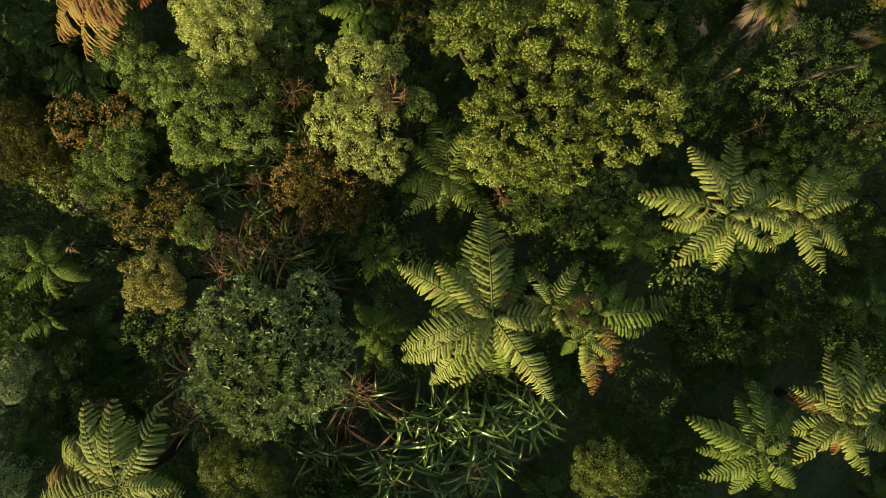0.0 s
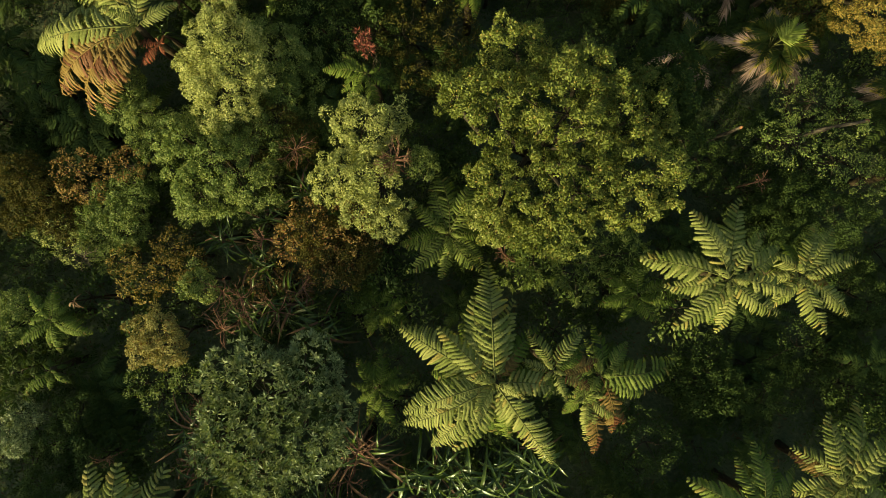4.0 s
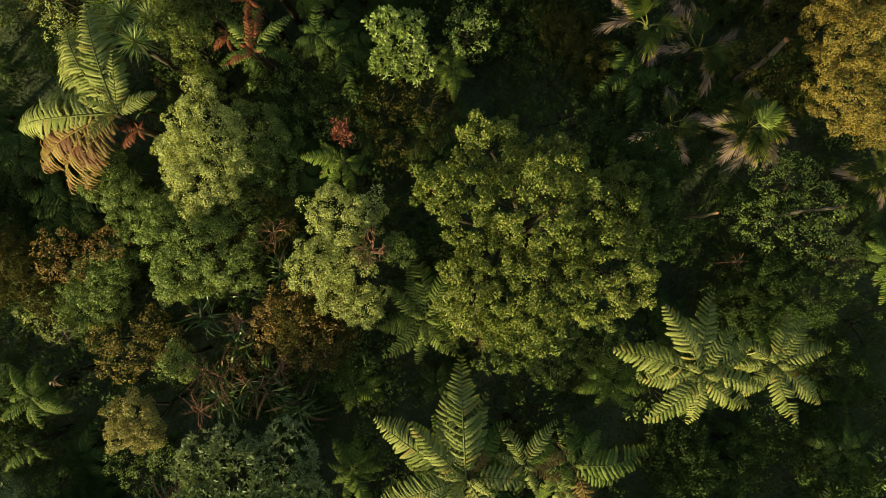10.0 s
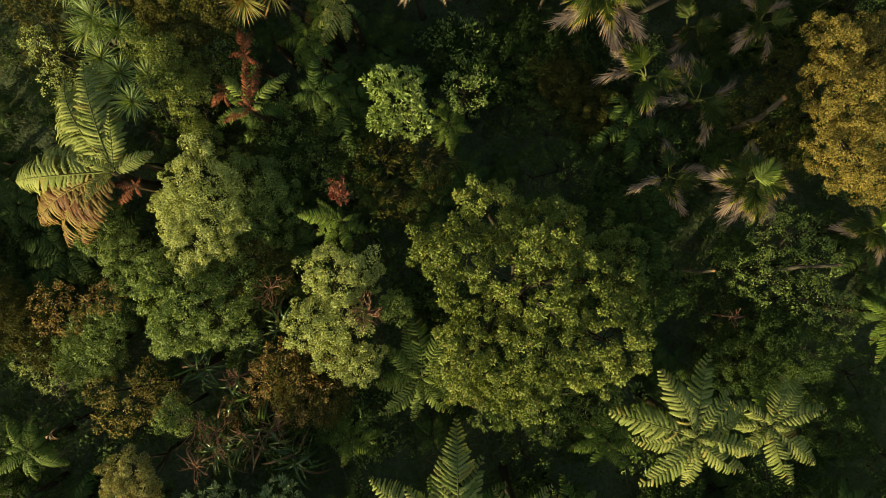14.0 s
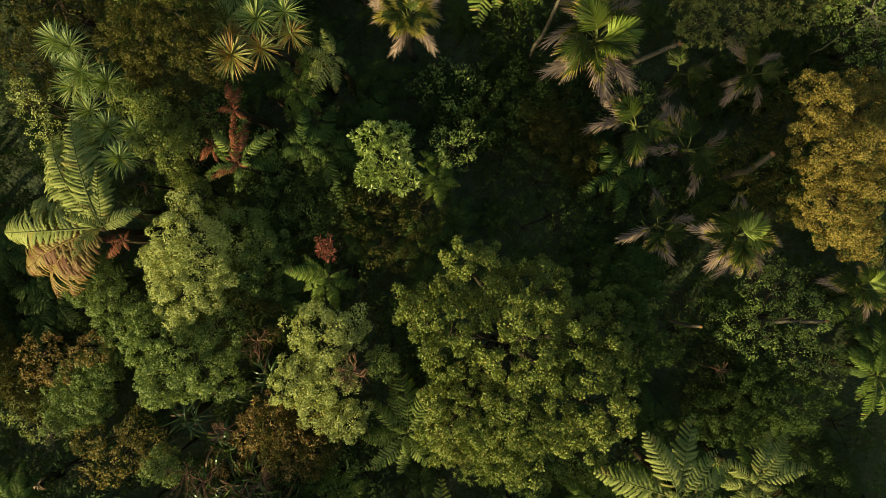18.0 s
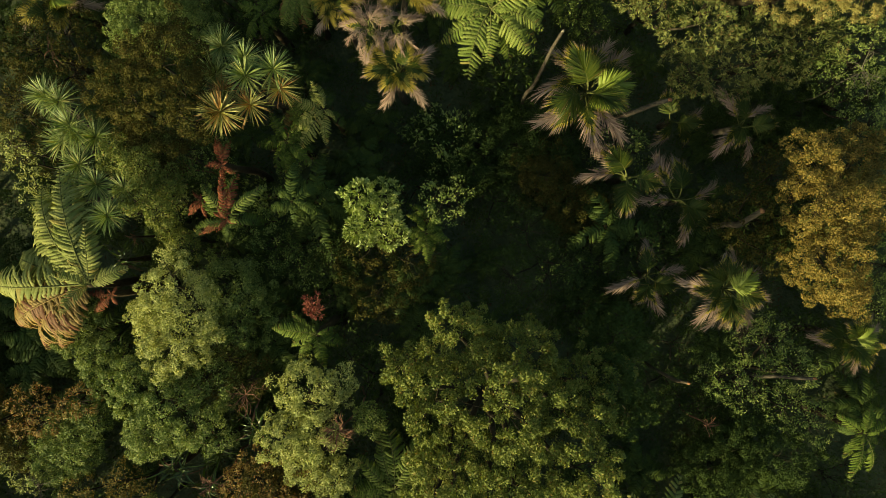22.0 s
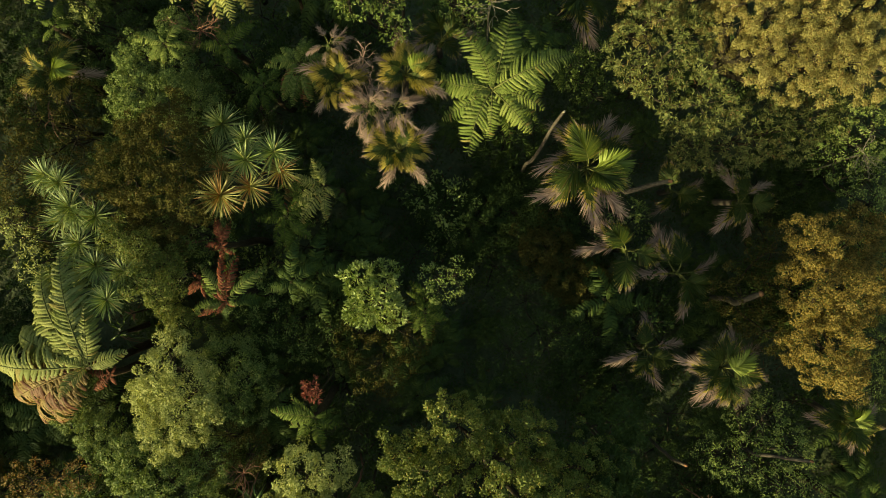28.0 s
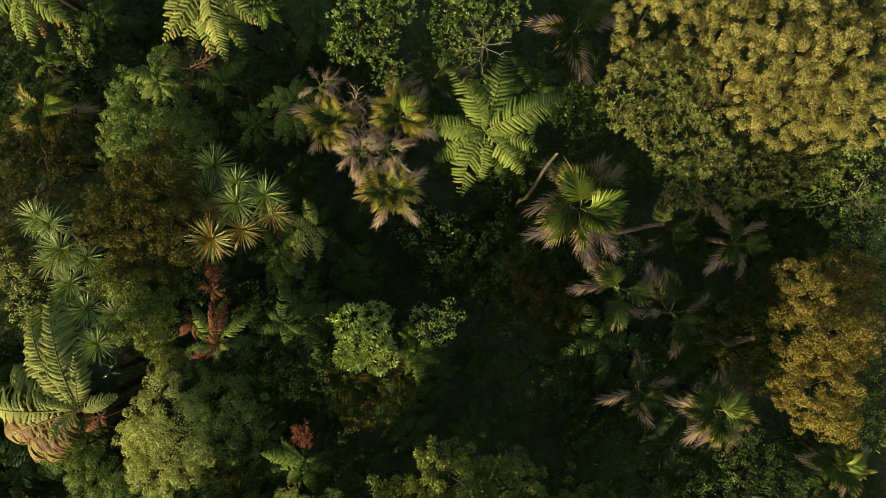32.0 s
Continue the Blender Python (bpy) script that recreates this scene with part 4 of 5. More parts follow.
tree("shrub", -6.43, 0.53, [(-6.43, 0.53, 2.0, 0.56, 0.5)], "green", "small", "small green shrub among dry stems", "shrub", "shrubs of the bush", seed=124, stem=0.05)
tree("shrub", 1.09, 2.13, [(1.01, 2.35, 3.4, 0.51, 0.46), (1.17, 1.92, 3.1, 0.44, 0.39)], "lime", "small", "pale green shrub beneath a larger tree", "shrub", "shrubs of the bush", seed=125, stem=0.05)
tree("shrub", 3.31, 1.10, [(2.25, 1.17, 2.6, 0.8, 0.64), (3.29, 0.81, 2.5, 0.73, 0.58), (4.39, 1.31, 2.7, 0.79, 0.63)], "green", "lance", "low dark green shrub with narrow leaves", "shrub", "shrubs of the bush", seed=126, stem=0.05)
tree("shrub", 10.11, 4.65, [(9.36, 4.42, 1.4, 0.68, 0.55), (10.09, 5.54, 1.3, 0.75, 0.6), (10.75, 4.97, 1.6, 0.68, 0.54), (10.58, 3.81, 1.4, 0.68, 0.55), (11.34, 3.51, 1.4, 0.68, 0.55), (9.67, 5.79, 1.0, 0.64, 0.57), (8.97, 4.53, 1.0, 0.65, 0.52)], "green", "sparse", "wide-spreading open shrub with thin green foliage", "shrub", "shrubs of the bush", seed=127, stem=0.07, bare=10)
tree("shrub", 10.17, 2.63, [(10.71, 2.32, 1.2, 0.92, 0.74), (9.63, 2.94, 1.2, 0.77, 0.62)], "dark", "small", "shrub in the shade with shade-darkened green leaves", "shrub", "shrubs of the bush", seed=128, stem=0.05)
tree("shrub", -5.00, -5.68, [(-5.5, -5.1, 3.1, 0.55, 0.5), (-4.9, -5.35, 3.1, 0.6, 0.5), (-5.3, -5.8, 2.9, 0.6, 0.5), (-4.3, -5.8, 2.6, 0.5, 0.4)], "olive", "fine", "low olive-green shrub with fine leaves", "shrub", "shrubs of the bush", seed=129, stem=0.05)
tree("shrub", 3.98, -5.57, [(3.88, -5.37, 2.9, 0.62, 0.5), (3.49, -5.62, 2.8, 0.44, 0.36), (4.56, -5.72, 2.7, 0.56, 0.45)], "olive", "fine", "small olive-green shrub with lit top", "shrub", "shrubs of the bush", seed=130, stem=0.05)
tree("shrub", 4.95, -4.36, [(5.29, -3.6, 2.2, 0.87, 0.69), (5.07, -4.38, 2.0, 0.81, 0.64), (4.48, -5.11, 2.0, 0.73, 0.59)], "dark", "sparse", "shrub in the shade with shade-darkened green leaves", "shrub", "shrubs of the bush", seed=131, stem=0.05)
tree("shrub", 5.87, -5.70, [(6.01, -5.33, 2.2, 0.8, 0.64), (5.72, -6.06, 2.2, 0.65, 0.52)], "dark", "small", "shrub in the shade with shade-darkened green leaves", "shrub", "shrubs of the bush", seed=132, stem=0.05)
tree("shrub", 8.51, -1.79, [(6.95, -1.77, 1.7, 0.9, 0.72), (8.85, -2.4, 1.5, 0.91, 0.73), (9.72, -1.21, 1.3, 0.76, 0.61)], "dark", "sparse", "shrub in the shade with shade-darkened green leaves", "shrub", "shrubs of the bush", seed=133, stem=0.05)
tree("shrub", 11.62, 0.24, [(11.39, 0.48, 1.1, 0.93, 0.74), (11.86, 0.01, 1.1, 0.77, 0.62)], "dark", "small", "shrub in the shade with shade-darkened green leaves", "shrub", "shrubs of the bush", seed=134, stem=0.05)
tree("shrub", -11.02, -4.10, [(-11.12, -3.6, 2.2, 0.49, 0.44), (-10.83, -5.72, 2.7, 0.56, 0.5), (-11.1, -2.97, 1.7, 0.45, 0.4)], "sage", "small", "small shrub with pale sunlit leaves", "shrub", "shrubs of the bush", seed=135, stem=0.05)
tree("shrub", -10.15, -3.94, [(-10.23, -3.82, 1.9, 0.74, 0.59), (-10.47, -5.04, 2.2, 0.72, 0.58), (-9.76, -2.97, 1.7, 0.67, 0.54)], "dark", "small", "shrub in the shade with shade-darkened green leaves", "shrub", "shrubs of the bush", seed=136, stem=0.05)
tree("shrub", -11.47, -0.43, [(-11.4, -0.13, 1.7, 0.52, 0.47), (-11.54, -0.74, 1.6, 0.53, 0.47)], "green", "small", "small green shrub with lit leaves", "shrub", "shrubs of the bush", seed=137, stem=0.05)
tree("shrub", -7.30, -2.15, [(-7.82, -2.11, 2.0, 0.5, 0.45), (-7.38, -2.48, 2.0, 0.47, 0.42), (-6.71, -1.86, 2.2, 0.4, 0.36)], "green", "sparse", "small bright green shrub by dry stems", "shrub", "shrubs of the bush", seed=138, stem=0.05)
tree("shrub", -11.56, 1.36, [(-11.74, 0.95, 1.0, 0.93, 0.75), (-11.89, 1.73, 1.0, 0.78, 0.62), (-11.05, 1.41, 1.1, 0.62, 0.5)], "dark", "sparse", "shrub in the shade with shade-darkened green leaves", "shrub", "shrubs of the bush", seed=139, stem=0.05)
tree("shrub", -2.45, -0.52, [(-2.75, 0.31, 1.7, 0.67, 0.54), (-3.36, -0.43, 1.6, 0.75, 0.6), (-1.23, -1.45, 2.0, 0.66, 0.53)], "dark", "sparse", "shrub in the shade with shade-darkened green leaves", "shrub", "shrubs of the bush", seed=140, stem=0.05)
tree("shrub", -6.25, 5.67, [(-6.34, 5.87, 2.4, 0.49, 0.44), (-6.16, 5.47, 2.3, 0.43, 0.39)], "lime", "small", "small shrub with lime-green leaves", "shrub", "shrubs of the bush", seed=141, stem=0.05)
tree("shrub", -4.49, 4.39, [(-5.04, 4.26, 2.0, 0.73, 0.59), (-3.94, 4.19, 1.7, 0.67, 0.54), (-4.48, 4.73, 1.9, 0.66, 0.53)], "bronze", "sparse", "thin bronze shrub with bare twigs", "shrub", "shrubs of the bush", seed=142, stem=0.05, bare=8)

# shrubs of the middle
tree("shrub", -6.47, 10.25, [(-5.78, 10.32, 2.1, 1.06, 0.85), (-6.6, 9.98, 2.2, 0.76, 0.6), (-5.09, 10.06, 2.0, 0.69, 0.55), (-7.09, 10.43, 2.1, 0.68, 0.55)], "green", "sparse", "open green shrub with scattered bright leaves", "shrub", "shrubs of the bush", seed=143, stem=0.05, bare=4)
tree("shrub", -6.71, 8.79, [(-6.01, 8.97, 2.2, 0.68, 0.61), (-6.3, 8.65, 2.2, 0.5, 0.45), (-6.79, 9.1, 2.1, 0.54, 0.49)], "heath", "sparse", "olive-green shrub with thin foliage", "shrub", "shrubs of the bush", seed=144, stem=0.05)
tree("shrub", -5.89, 7.86, [(-5.61, 7.72, 2.3, 0.52, 0.47), (-5.95, 8.1, 2.1, 0.4, 0.36)], "olive", "small", "small shrub with olive-green leaves", "shrub", "shrubs of the bush", seed=145, stem=0.05)
tree("shrub", -10.43, 10.84, [(-10.44, 10.46, 1.3, 0.76, 0.61), (-9.9, 10.09, 1.3, 0.61, 0.49), (-10.91, 11.67, 1.3, 0.92, 0.73), (-10.45, 11.14, 1.3, 0.76, 0.61)], "bronze", "sparse", "thin yellowing shrub with bare twigs", "shrub", "shrubs of the bush", seed=146, stem=0.05, bare=8)
tree("shrub", -9.87, 8.65, [(-9.87, 8.65, 1.2, 0.92, 0.74)], "dark", "small", "shrub in the shade with shade-darkened green leaves", "shrub", "shrubs of the bush", seed=147, stem=0.05)
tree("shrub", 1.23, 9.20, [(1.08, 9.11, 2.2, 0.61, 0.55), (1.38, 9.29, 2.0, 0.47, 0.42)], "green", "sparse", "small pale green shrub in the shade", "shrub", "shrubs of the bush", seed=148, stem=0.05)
tree("shrub", 4.14, 7.56, [(3.59, 8.45, 0.2, 1.14, 0.8), (4.22, 7.14, 0.5, 1.2, 0.84), (3.1, 7.12, 0.5, 0.88, 0.62), (5.64, 7.52, 0.0, 0.91, 0.64)], "dark", "sparse", "wide shrub in deep shade with shade-darkened green leaves", "shrub", "shrubs of the bush", seed=149, stem=0.05, bare=6)
tree("shrub", 3.13, 11.11, [(3.3, 11.06, -0.5, 1.1, 0.77), (2.29, 10.7, -0.5, 1.1, 0.77), (3.79, 11.57, -0.5, 0.76, 0.53)], "dark", "sparse", "wide shrub in deep shade with shade-darkened green leaves", "shrub", "shrubs of the bush", seed=150, stem=0.05)
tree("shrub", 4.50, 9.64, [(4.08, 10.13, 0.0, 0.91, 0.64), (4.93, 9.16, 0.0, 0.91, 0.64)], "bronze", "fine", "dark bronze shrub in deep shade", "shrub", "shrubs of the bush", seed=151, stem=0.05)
tree("shrub", -2.49, 7.84, [(-2.45, 8.36, 1.1, 0.93, 0.74), (-3.06, 7.73, 1.1, 0.93, 0.74), (-1.97, 7.44, 1.1, 0.77, 0.62)], "dark", "sparse", "shrub in the shade with shade-darkened green leaves", "shrub", "shrubs of the bush", seed=152, stem=0.05, bare=6)
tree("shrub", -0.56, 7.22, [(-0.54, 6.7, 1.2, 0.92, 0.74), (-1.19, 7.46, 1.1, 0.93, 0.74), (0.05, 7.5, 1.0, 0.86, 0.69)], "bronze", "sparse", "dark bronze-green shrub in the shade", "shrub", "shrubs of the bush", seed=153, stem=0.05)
tree("shrub", -6.57, 11.95, [(-7.09, 12.03, 2.2, 0.87, 0.69), (-6.06, 11.87, 1.9, 0.81, 0.65)], "dark", "small", "shrub in the shade with shade-darkened green leaves", "shrub", "shrubs of the bush", seed=154, stem=0.05)
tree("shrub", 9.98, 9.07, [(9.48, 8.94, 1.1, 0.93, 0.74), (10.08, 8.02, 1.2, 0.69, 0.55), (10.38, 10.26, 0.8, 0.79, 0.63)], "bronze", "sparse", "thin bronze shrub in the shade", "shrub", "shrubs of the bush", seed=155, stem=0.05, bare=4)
tree("shrub", 7.94, 4.23, [(7.29, 4.12, 0.3, 0.89, 0.62), (8.5, 3.31, 0.2, 1.06, 0.74), (8.02, 5.26, 0.0, 0.91, 0.64)], "dark", "sparse", "shrub in deep shade with shade-darkened green leaves", "shrub", "shrubs of the bush", seed=156, stem=0.05)
tree("shrub", 9.06, 2.17, [(9.39, 2.4, 1.1, 0.93, 0.74), (8.73, 1.94, 1.2, 0.77, 0.62)], "dark", "small", "shrub in the shade with shade-darkened green leaves", "shrub", "shrubs of the bush", seed=157, stem=0.05)
tree("shrub", 5.47, 4.98, [(5.4, 5.86, 3.5, 0.8, 0.87), (5.24, 4.96, 3.9, 0.75, 0.9), (5.76, 4.11, 3.4, 0.6, 0.72)], "dark", "lumpy", "dark green shrub beside a spreading tree", "shrub", "shrubs of the bush", seed=158, stem=0.05)

# shrubs of the upper slope
tree("shrub", 9.99, 13.61, [(9.7, 13.6, 1.1, 0.95, 0.77), (10.6, 13.7, 1.2, 0.89, 0.71), (9.0, 13.25, 0.9, 0.85, 0.71), (11.2, 14.0, 1.3, 0.8, 0.64), (8.05, 13.2, 0.5, 0.8, 0.66)], "heath", "lance", "low green shrub with narrow leaves in rosettes", "shrub", "shrubs of the bush", seed=159, stem=0.05)
tree("shrub", 12.84, 12.70, [(12.0, 13.2, 1.5, 0.87, 0.69), (12.57, 13.68, 1.5, 0.95, 0.76), (12.43, 12.33, 1.4, 0.79, 0.63), (11.7, 12.9, 1.3, 0.72, 0.57), (12.6, 11.65, 1.4, 0.75, 0.6), (13.11, 11.13, 1.2, 0.8, 0.64)], "green", "sparse", "open green shrub with pale bare twigs", "shrub", "shrubs of the bush", seed=160, stem=0.05, bare=12)
tree("shrub", 13.67, 7.99, [(13.79, 9.67, 0.4, 0.73, 0.58), (13.79, 7.78, 0.6, 0.72, 0.57), (13.42, 6.53, 0.8, 0.63, 0.5)], "green", "sparse", "green shrub with scattered leaves", "shrub", "shrubs of the bush", seed=161, stem=0.05, bare=6)
tree("shrub", -7.12, 14.91, [(-7.49, 15.01, 0.8, 0.79, 0.63), (-6.65, 14.72, 0.9, 0.78, 0.63), (-7.73, 14.2, 0.9, 0.7, 0.56), (-6.61, 15.7, 0.7, 0.71, 0.57)], "green", "small", "dense shrub with small bright green leaves", "shrub", "shrubs of the bush", seed=162, stem=0.05, bare=8)
tree("shrub", -6.89, 13.76, [(-7.2, 13.82, 1.0, 0.78, 0.62), (-7.81, 13.56, 1.0, 0.62, 0.5), (-6.46, 13.64, 0.9, 0.7, 0.56), (-6.09, 14.0, 0.7, 0.79, 0.63)], "green", "small", "bushy shrub with mid-green leaves", "shrub", "shrubs of the bush", seed=163, stem=0.05)
tree("shrub", -9.44, 16.16, [(-9.38, 16.46, 0.4, 0.34, 0.3), (-9.13, 16.08, 0.3, 0.3, 0.26), (-9.81, 15.95, 0.1, 0.36, 0.3)], "lime", "sparse", "small pale green shrub", "shrub", "shrubs of the bush", seed=164, stem=0.05)
tree("shrub", -10.07, 12.87, [(-10.59, 13.15, 0.8, 0.95, 0.76), (-9.88, 13.67, 0.7, 0.95, 0.76), (-10.34, 12.06, 0.9, 0.94, 0.75), (-9.47, 12.58, 0.8, 0.79, 0.63)], "bronze", "sparse", "thin brownish shrub with bare twigs", "shrub", "shrubs of the bush", seed=165, stem=0.05, bare=12)
tree("shrub", -10.33, 15.09, [(-11.28, 13.99, 0.3, 0.97, 0.78), (-10.81, 15.5, 0.1, 0.98, 0.79), (-8.91, 15.78, 0.0, 0.99, 0.79)], "dark", "sparse", "shrub in the shade with shade-darkened green leaves", "shrub", "shrubs of the bush", seed=166, stem=0.05)
tree("shrub", -5.06, 14.68, [(-5.1, 14.26, 0.4, 0.97, 0.77), (-4.44, 13.81, 0.4, 0.97, 0.77), (-5.81, 15.04, 0.3, 0.97, 0.78), (-4.89, 15.59, 0.2, 0.9, 0.72)], "dark", "sparse", "shrub in the shade with shade-darkened green leaves", "shrub", "shrubs of the bush", seed=167, stem=0.05, bare=4)
tree("shrub", 2.06, 10.96, [(0.79, 11.12, -1.0, 0.96, 0.67), (2.35, 11.37, -1.1, 0.96, 0.67), (3.22, 11.07, -0.9, 0.95, 0.67), (1.87, 10.3, -1.0, 0.96, 0.67)], "dark", "small", "shrub in deep shade with shade-darkened green leaves", "shrub", "shrubs of the bush", seed=168, stem=0.05)
tree("shrub", 5.20, 15.51, [(4.73, 16.19, -1.2, 1.14, 0.92), (5.66, 14.83, -1.1, 0.96, 0.77)], "dark", "sparse", "shrub in deep shade with shade-darkened green leaves", "shrub", "shrubs of the bush", seed=169, stem=0.05)
tree("shrub", 10.90, 12.12, [(10.85, 12.29, -1.1, 1.14, 0.8), (9.66, 11.71, -1.1, 0.96, 0.67), (12.18, 12.35, -1.0, 0.96, 0.67)], "dark", "small", "shrub in deep shade with shade-darkened green leaves", "shrub", "shrubs of the bush", seed=170, stem=0.05)

# tree ferns
tree_fern(1.10, -1.50, 4.10, [(96, 2.81), (88, 2.0), (150, 2.65), (-172, 2.22), (-150, 2.39), (-104, 1.94), (-49, 2.53), (139, 1.87), (119, 2.04), (-130, 2.38), (-74, 1.46)], "pale", old=[(45, 1.16)], label="large tree fern with pale yellow-green fronds and some tan ones", seed=171, filler=6, under="green")
tree_fern(6.54, 0.79, 3.50, [(115, 1.91), (91, 2.05), (62, 1.53), (23, 1.76), (162, 2.15), (-159, 1.48), (-125, 1.78), (-84, 1.41), (-49, 1.54), (-6, 1.74)], "pale", label="tree fern with a star of pale yellow-green fronds", seed=172, filler=5, under="green")
tree_fern(8.75, 0.87, 2.60, [(76, 1.42), (27, 1.63), (-42, 1.67), (-87, 1.61), (-131, 1.24), (-167, 1.08), (52, 1.55)], "pale", old=[(-17, 1.07)], label="smaller tree fern with pale yellow-green fronds", seed=173, filler=4, under="green")
tree_fern(4.77, 0.29, 2.40, [(-172, 1.06), (-114, 0.85), (148, 1.05), (-63, 0.95), (-15, 1.18), (96, 1.11)], "green", seed=174, filler=5)
tree_fern(3.68, -1.52, 3.10, [(-6, 2.08), (-31, 1.68), (98, 0.94), (43, 1.15), (-132, 0.96)], "fresh", old=[(-60, 1.68)], seed=175, filler=5)
tree_fern(3.40, -2.02, 2.90, [(-74, 1.39), (-89, 0.96), (-49, 1.06)], "pale", old=[(-42, 1.65), (-64, 1.74)], seed=176, filler=3, under="green")
tree_fern(0.09, 1.82, 2.40, [(85, 1.78), (39, 1.61), (143, 1.36), (-155, 1.38), (-93, 1.27), (-29, 1.24), (114, 1.54), (63, 1.58), (-123, 1.47)], "fresh", seed=177, filler=7)
tree_fern(-7.29, -5.32, 3.80, [(155, 2.6), (118, 2.17), (94, 2.13), (46, 2.08), (10, 1.53), (-171, 2.65), (150, 1.7), (72, 1.64), (-60, 1.31), (-129, 1.66)], "pale", old=[(-180, 2.55), (-180, 0.77)], label="tree fern with broad yellow-green fronds", seed=178, filler=4, under="green", wide=1.15, lift=16)
tree_fern(7.55, -4.79, 3.10, [(159, 2.05), (114, 1.42), (86, 1.74), (-139, 1.61), (-118, 1.49), (-51, 1.5), (36, 1.54)], "fresh", label="tree fern with mid-green fronds", seed=179, filler=4)
tree_fern(9.49, -4.06, 3.10, [(114, 1.73), (131, 1.37), (73, 2.15), (-152, 1.7), (-122, 1.09), (-83, 1.46), (29, 1.48), (-31, 1.78), (47, 2.0)], "pale", old=[(149, 1.36), (-96, 1.08)], label="tree fern with layered yellow-green fronds", seed=180, filler=5, under="green")
tree_fern(10.86, -1.50, 1.90, [(155, 0.95), (69, 0.95), (-16, 1.03), (-131, 0.7), (40, 1.08)], "deep", seed=181, filler=5)
tree_fern(-10.17, -0.42, 1.80, [(141, 1.15), (106, 0.92), (39, 0.62), (-25, 1.16), (-81, 1.0), (-135, 1.16)], "green", seed=182, filler=5)
tree_fern(-10.23, -1.74, 1.70, [(-134, 1.07), (-103, 0.71), (-15, 0.17)], "green", seed=183, filler=3)
ring_fern(-1.87, -0.14, 1.20, 0.98, 8, "green", 184)
tree_fern(-1.69, -2.04, 2.20, [(-72, 1.22), (142, 0.95), (-135, 0.85), (16, 0.94), (69, 0.97), (-96, 1.08)], "green", seed=185, filler=5)
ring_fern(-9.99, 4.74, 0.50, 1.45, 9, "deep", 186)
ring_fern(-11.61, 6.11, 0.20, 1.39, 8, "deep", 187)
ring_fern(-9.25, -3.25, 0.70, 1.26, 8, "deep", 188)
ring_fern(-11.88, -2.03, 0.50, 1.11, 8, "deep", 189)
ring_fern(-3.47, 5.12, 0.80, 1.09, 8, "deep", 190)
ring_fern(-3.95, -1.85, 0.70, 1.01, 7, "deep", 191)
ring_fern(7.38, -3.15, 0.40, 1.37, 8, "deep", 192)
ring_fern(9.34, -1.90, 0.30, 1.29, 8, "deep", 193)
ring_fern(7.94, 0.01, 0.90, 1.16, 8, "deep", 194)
tree_fern(-7.45, 6.80, 2.80, [(165, 3.35), (175, 3.04), (148, 3.15), (132, 3.02), (120, 3.12), (103, 3.0), (83, 1.93), (74, 1.6), (-177, 3.46), (156, 2.54), (112, 2.82), (138, 2.43), (95, 2.71)], "pale", old=[(-162, 3.31), (-149, 2.93), (-129, 2.09), (-137, 2.62), (-169, 3.33)], label="large tree fern with pale grey-green fronds over tan withered ones", seed=195, filler=0, under="tan", wide=0.95, lift=12)
tree_fern(-4.26, 8.45, 2.42, [(127, 1.3), (50, 1.4), (-171, 1.25)], "fresh", label="tree fern with green and red withered fronds", seed=196, filler=4, wide=0.8)
tree_fern(-4.23, 8.48, 2.50, [(102, 1.3), (85, 1.25), (-150, 0.85), (160, 0.6)], "red", label="cluster of rust-red withered fern fronds", seed=197, filler=0, wide=0.65)
tree_fern(-4.98, 8.95, 2.20, [(-125, 0.6), (-160, 0.55), (150, 0.45), (-80, 0.5)], "red", label="rust-red withered fern fronds", seed=312, filler=0, wide=0.8)
tree_fern(-4.48, 9.85, 2.25, [(103, 0.8), (80, 0.7), (170, 0.5), (-90, 0.55), (-50, 0.4)], "red", label="rust-red withered fern fronds", seed=198, filler=0)
tree("dead_tuft", -2.00, 6.41, [(-1.99, 6.56, 3.0, 0.21, 0.25), (-1.93, 6.29, 2.9, 0.18, 0.18), (-2.07, 6.38, 2.9, 0.17, 0.17)], "red", "lance", "tuft of curled rust-red dead leaves", "dead leaves", "dead tufts", seed=199, stem=0.02)
tree_fern(-1.92, 5.73, 2.60, [(155, 0.85), (5, 0.52), (-79, 0.96), (-167, 0.86), (-126, 0.9), (171, 1.18)], "green", seed=200, filler=4)
tree_fern(-7.12, 6.52, 2.40, [(-69, 0.33), (-179, 0.75), (-133, 0.86), (41, 0.26)], "red", label="rust-red withered fronds beneath a tree fern", seed=201, filler=0)
tree_fern(0.66, 8.33, 1.70, [(60, 0.63), (-117, 0.69), (-22, 0.71), (177, 0.66), (-79, 0.95)], "green", seed=202, filler=4)
tree_fern(-2.74, 9.01, 2.00, [(150, 0.75), (39, 1.02), (-76, 0.67), (-156, 0.88), (-21, 0.87), (100, 1.12)], "deep", seed=203, filler=5)
tree_fern(-2.74, 11.33, 1.20, [(-136, 0.57), (48, 0.62), (119, 0.7), (-64, 0.61), (170, 0.6)], "green", seed=204, filler=4)
ring_fern(-4.30, 8.19, 0.60, 1.18, 8, "deep", 205)
ring_fern(-4.09, 6.62, 0.40, 1.20, 8, "deep", 206)
ring_fern(-4.21, 10.80, 0.80, 0.75, 7, "deep", 207)
ring_fern(-1.91, 8.28, 0.30, 1.21, 8, "deep", 208)
ring_fern(5.85, 8.65, 0.00, 1.40, 8, "deep", 209)
ring_fern(-8.55, 5.24, 0.40, 1.28, 8, "deep", 210)
ring_fern(-10.47, 4.24, 0.40, 1.28, 8, "deep", 211)
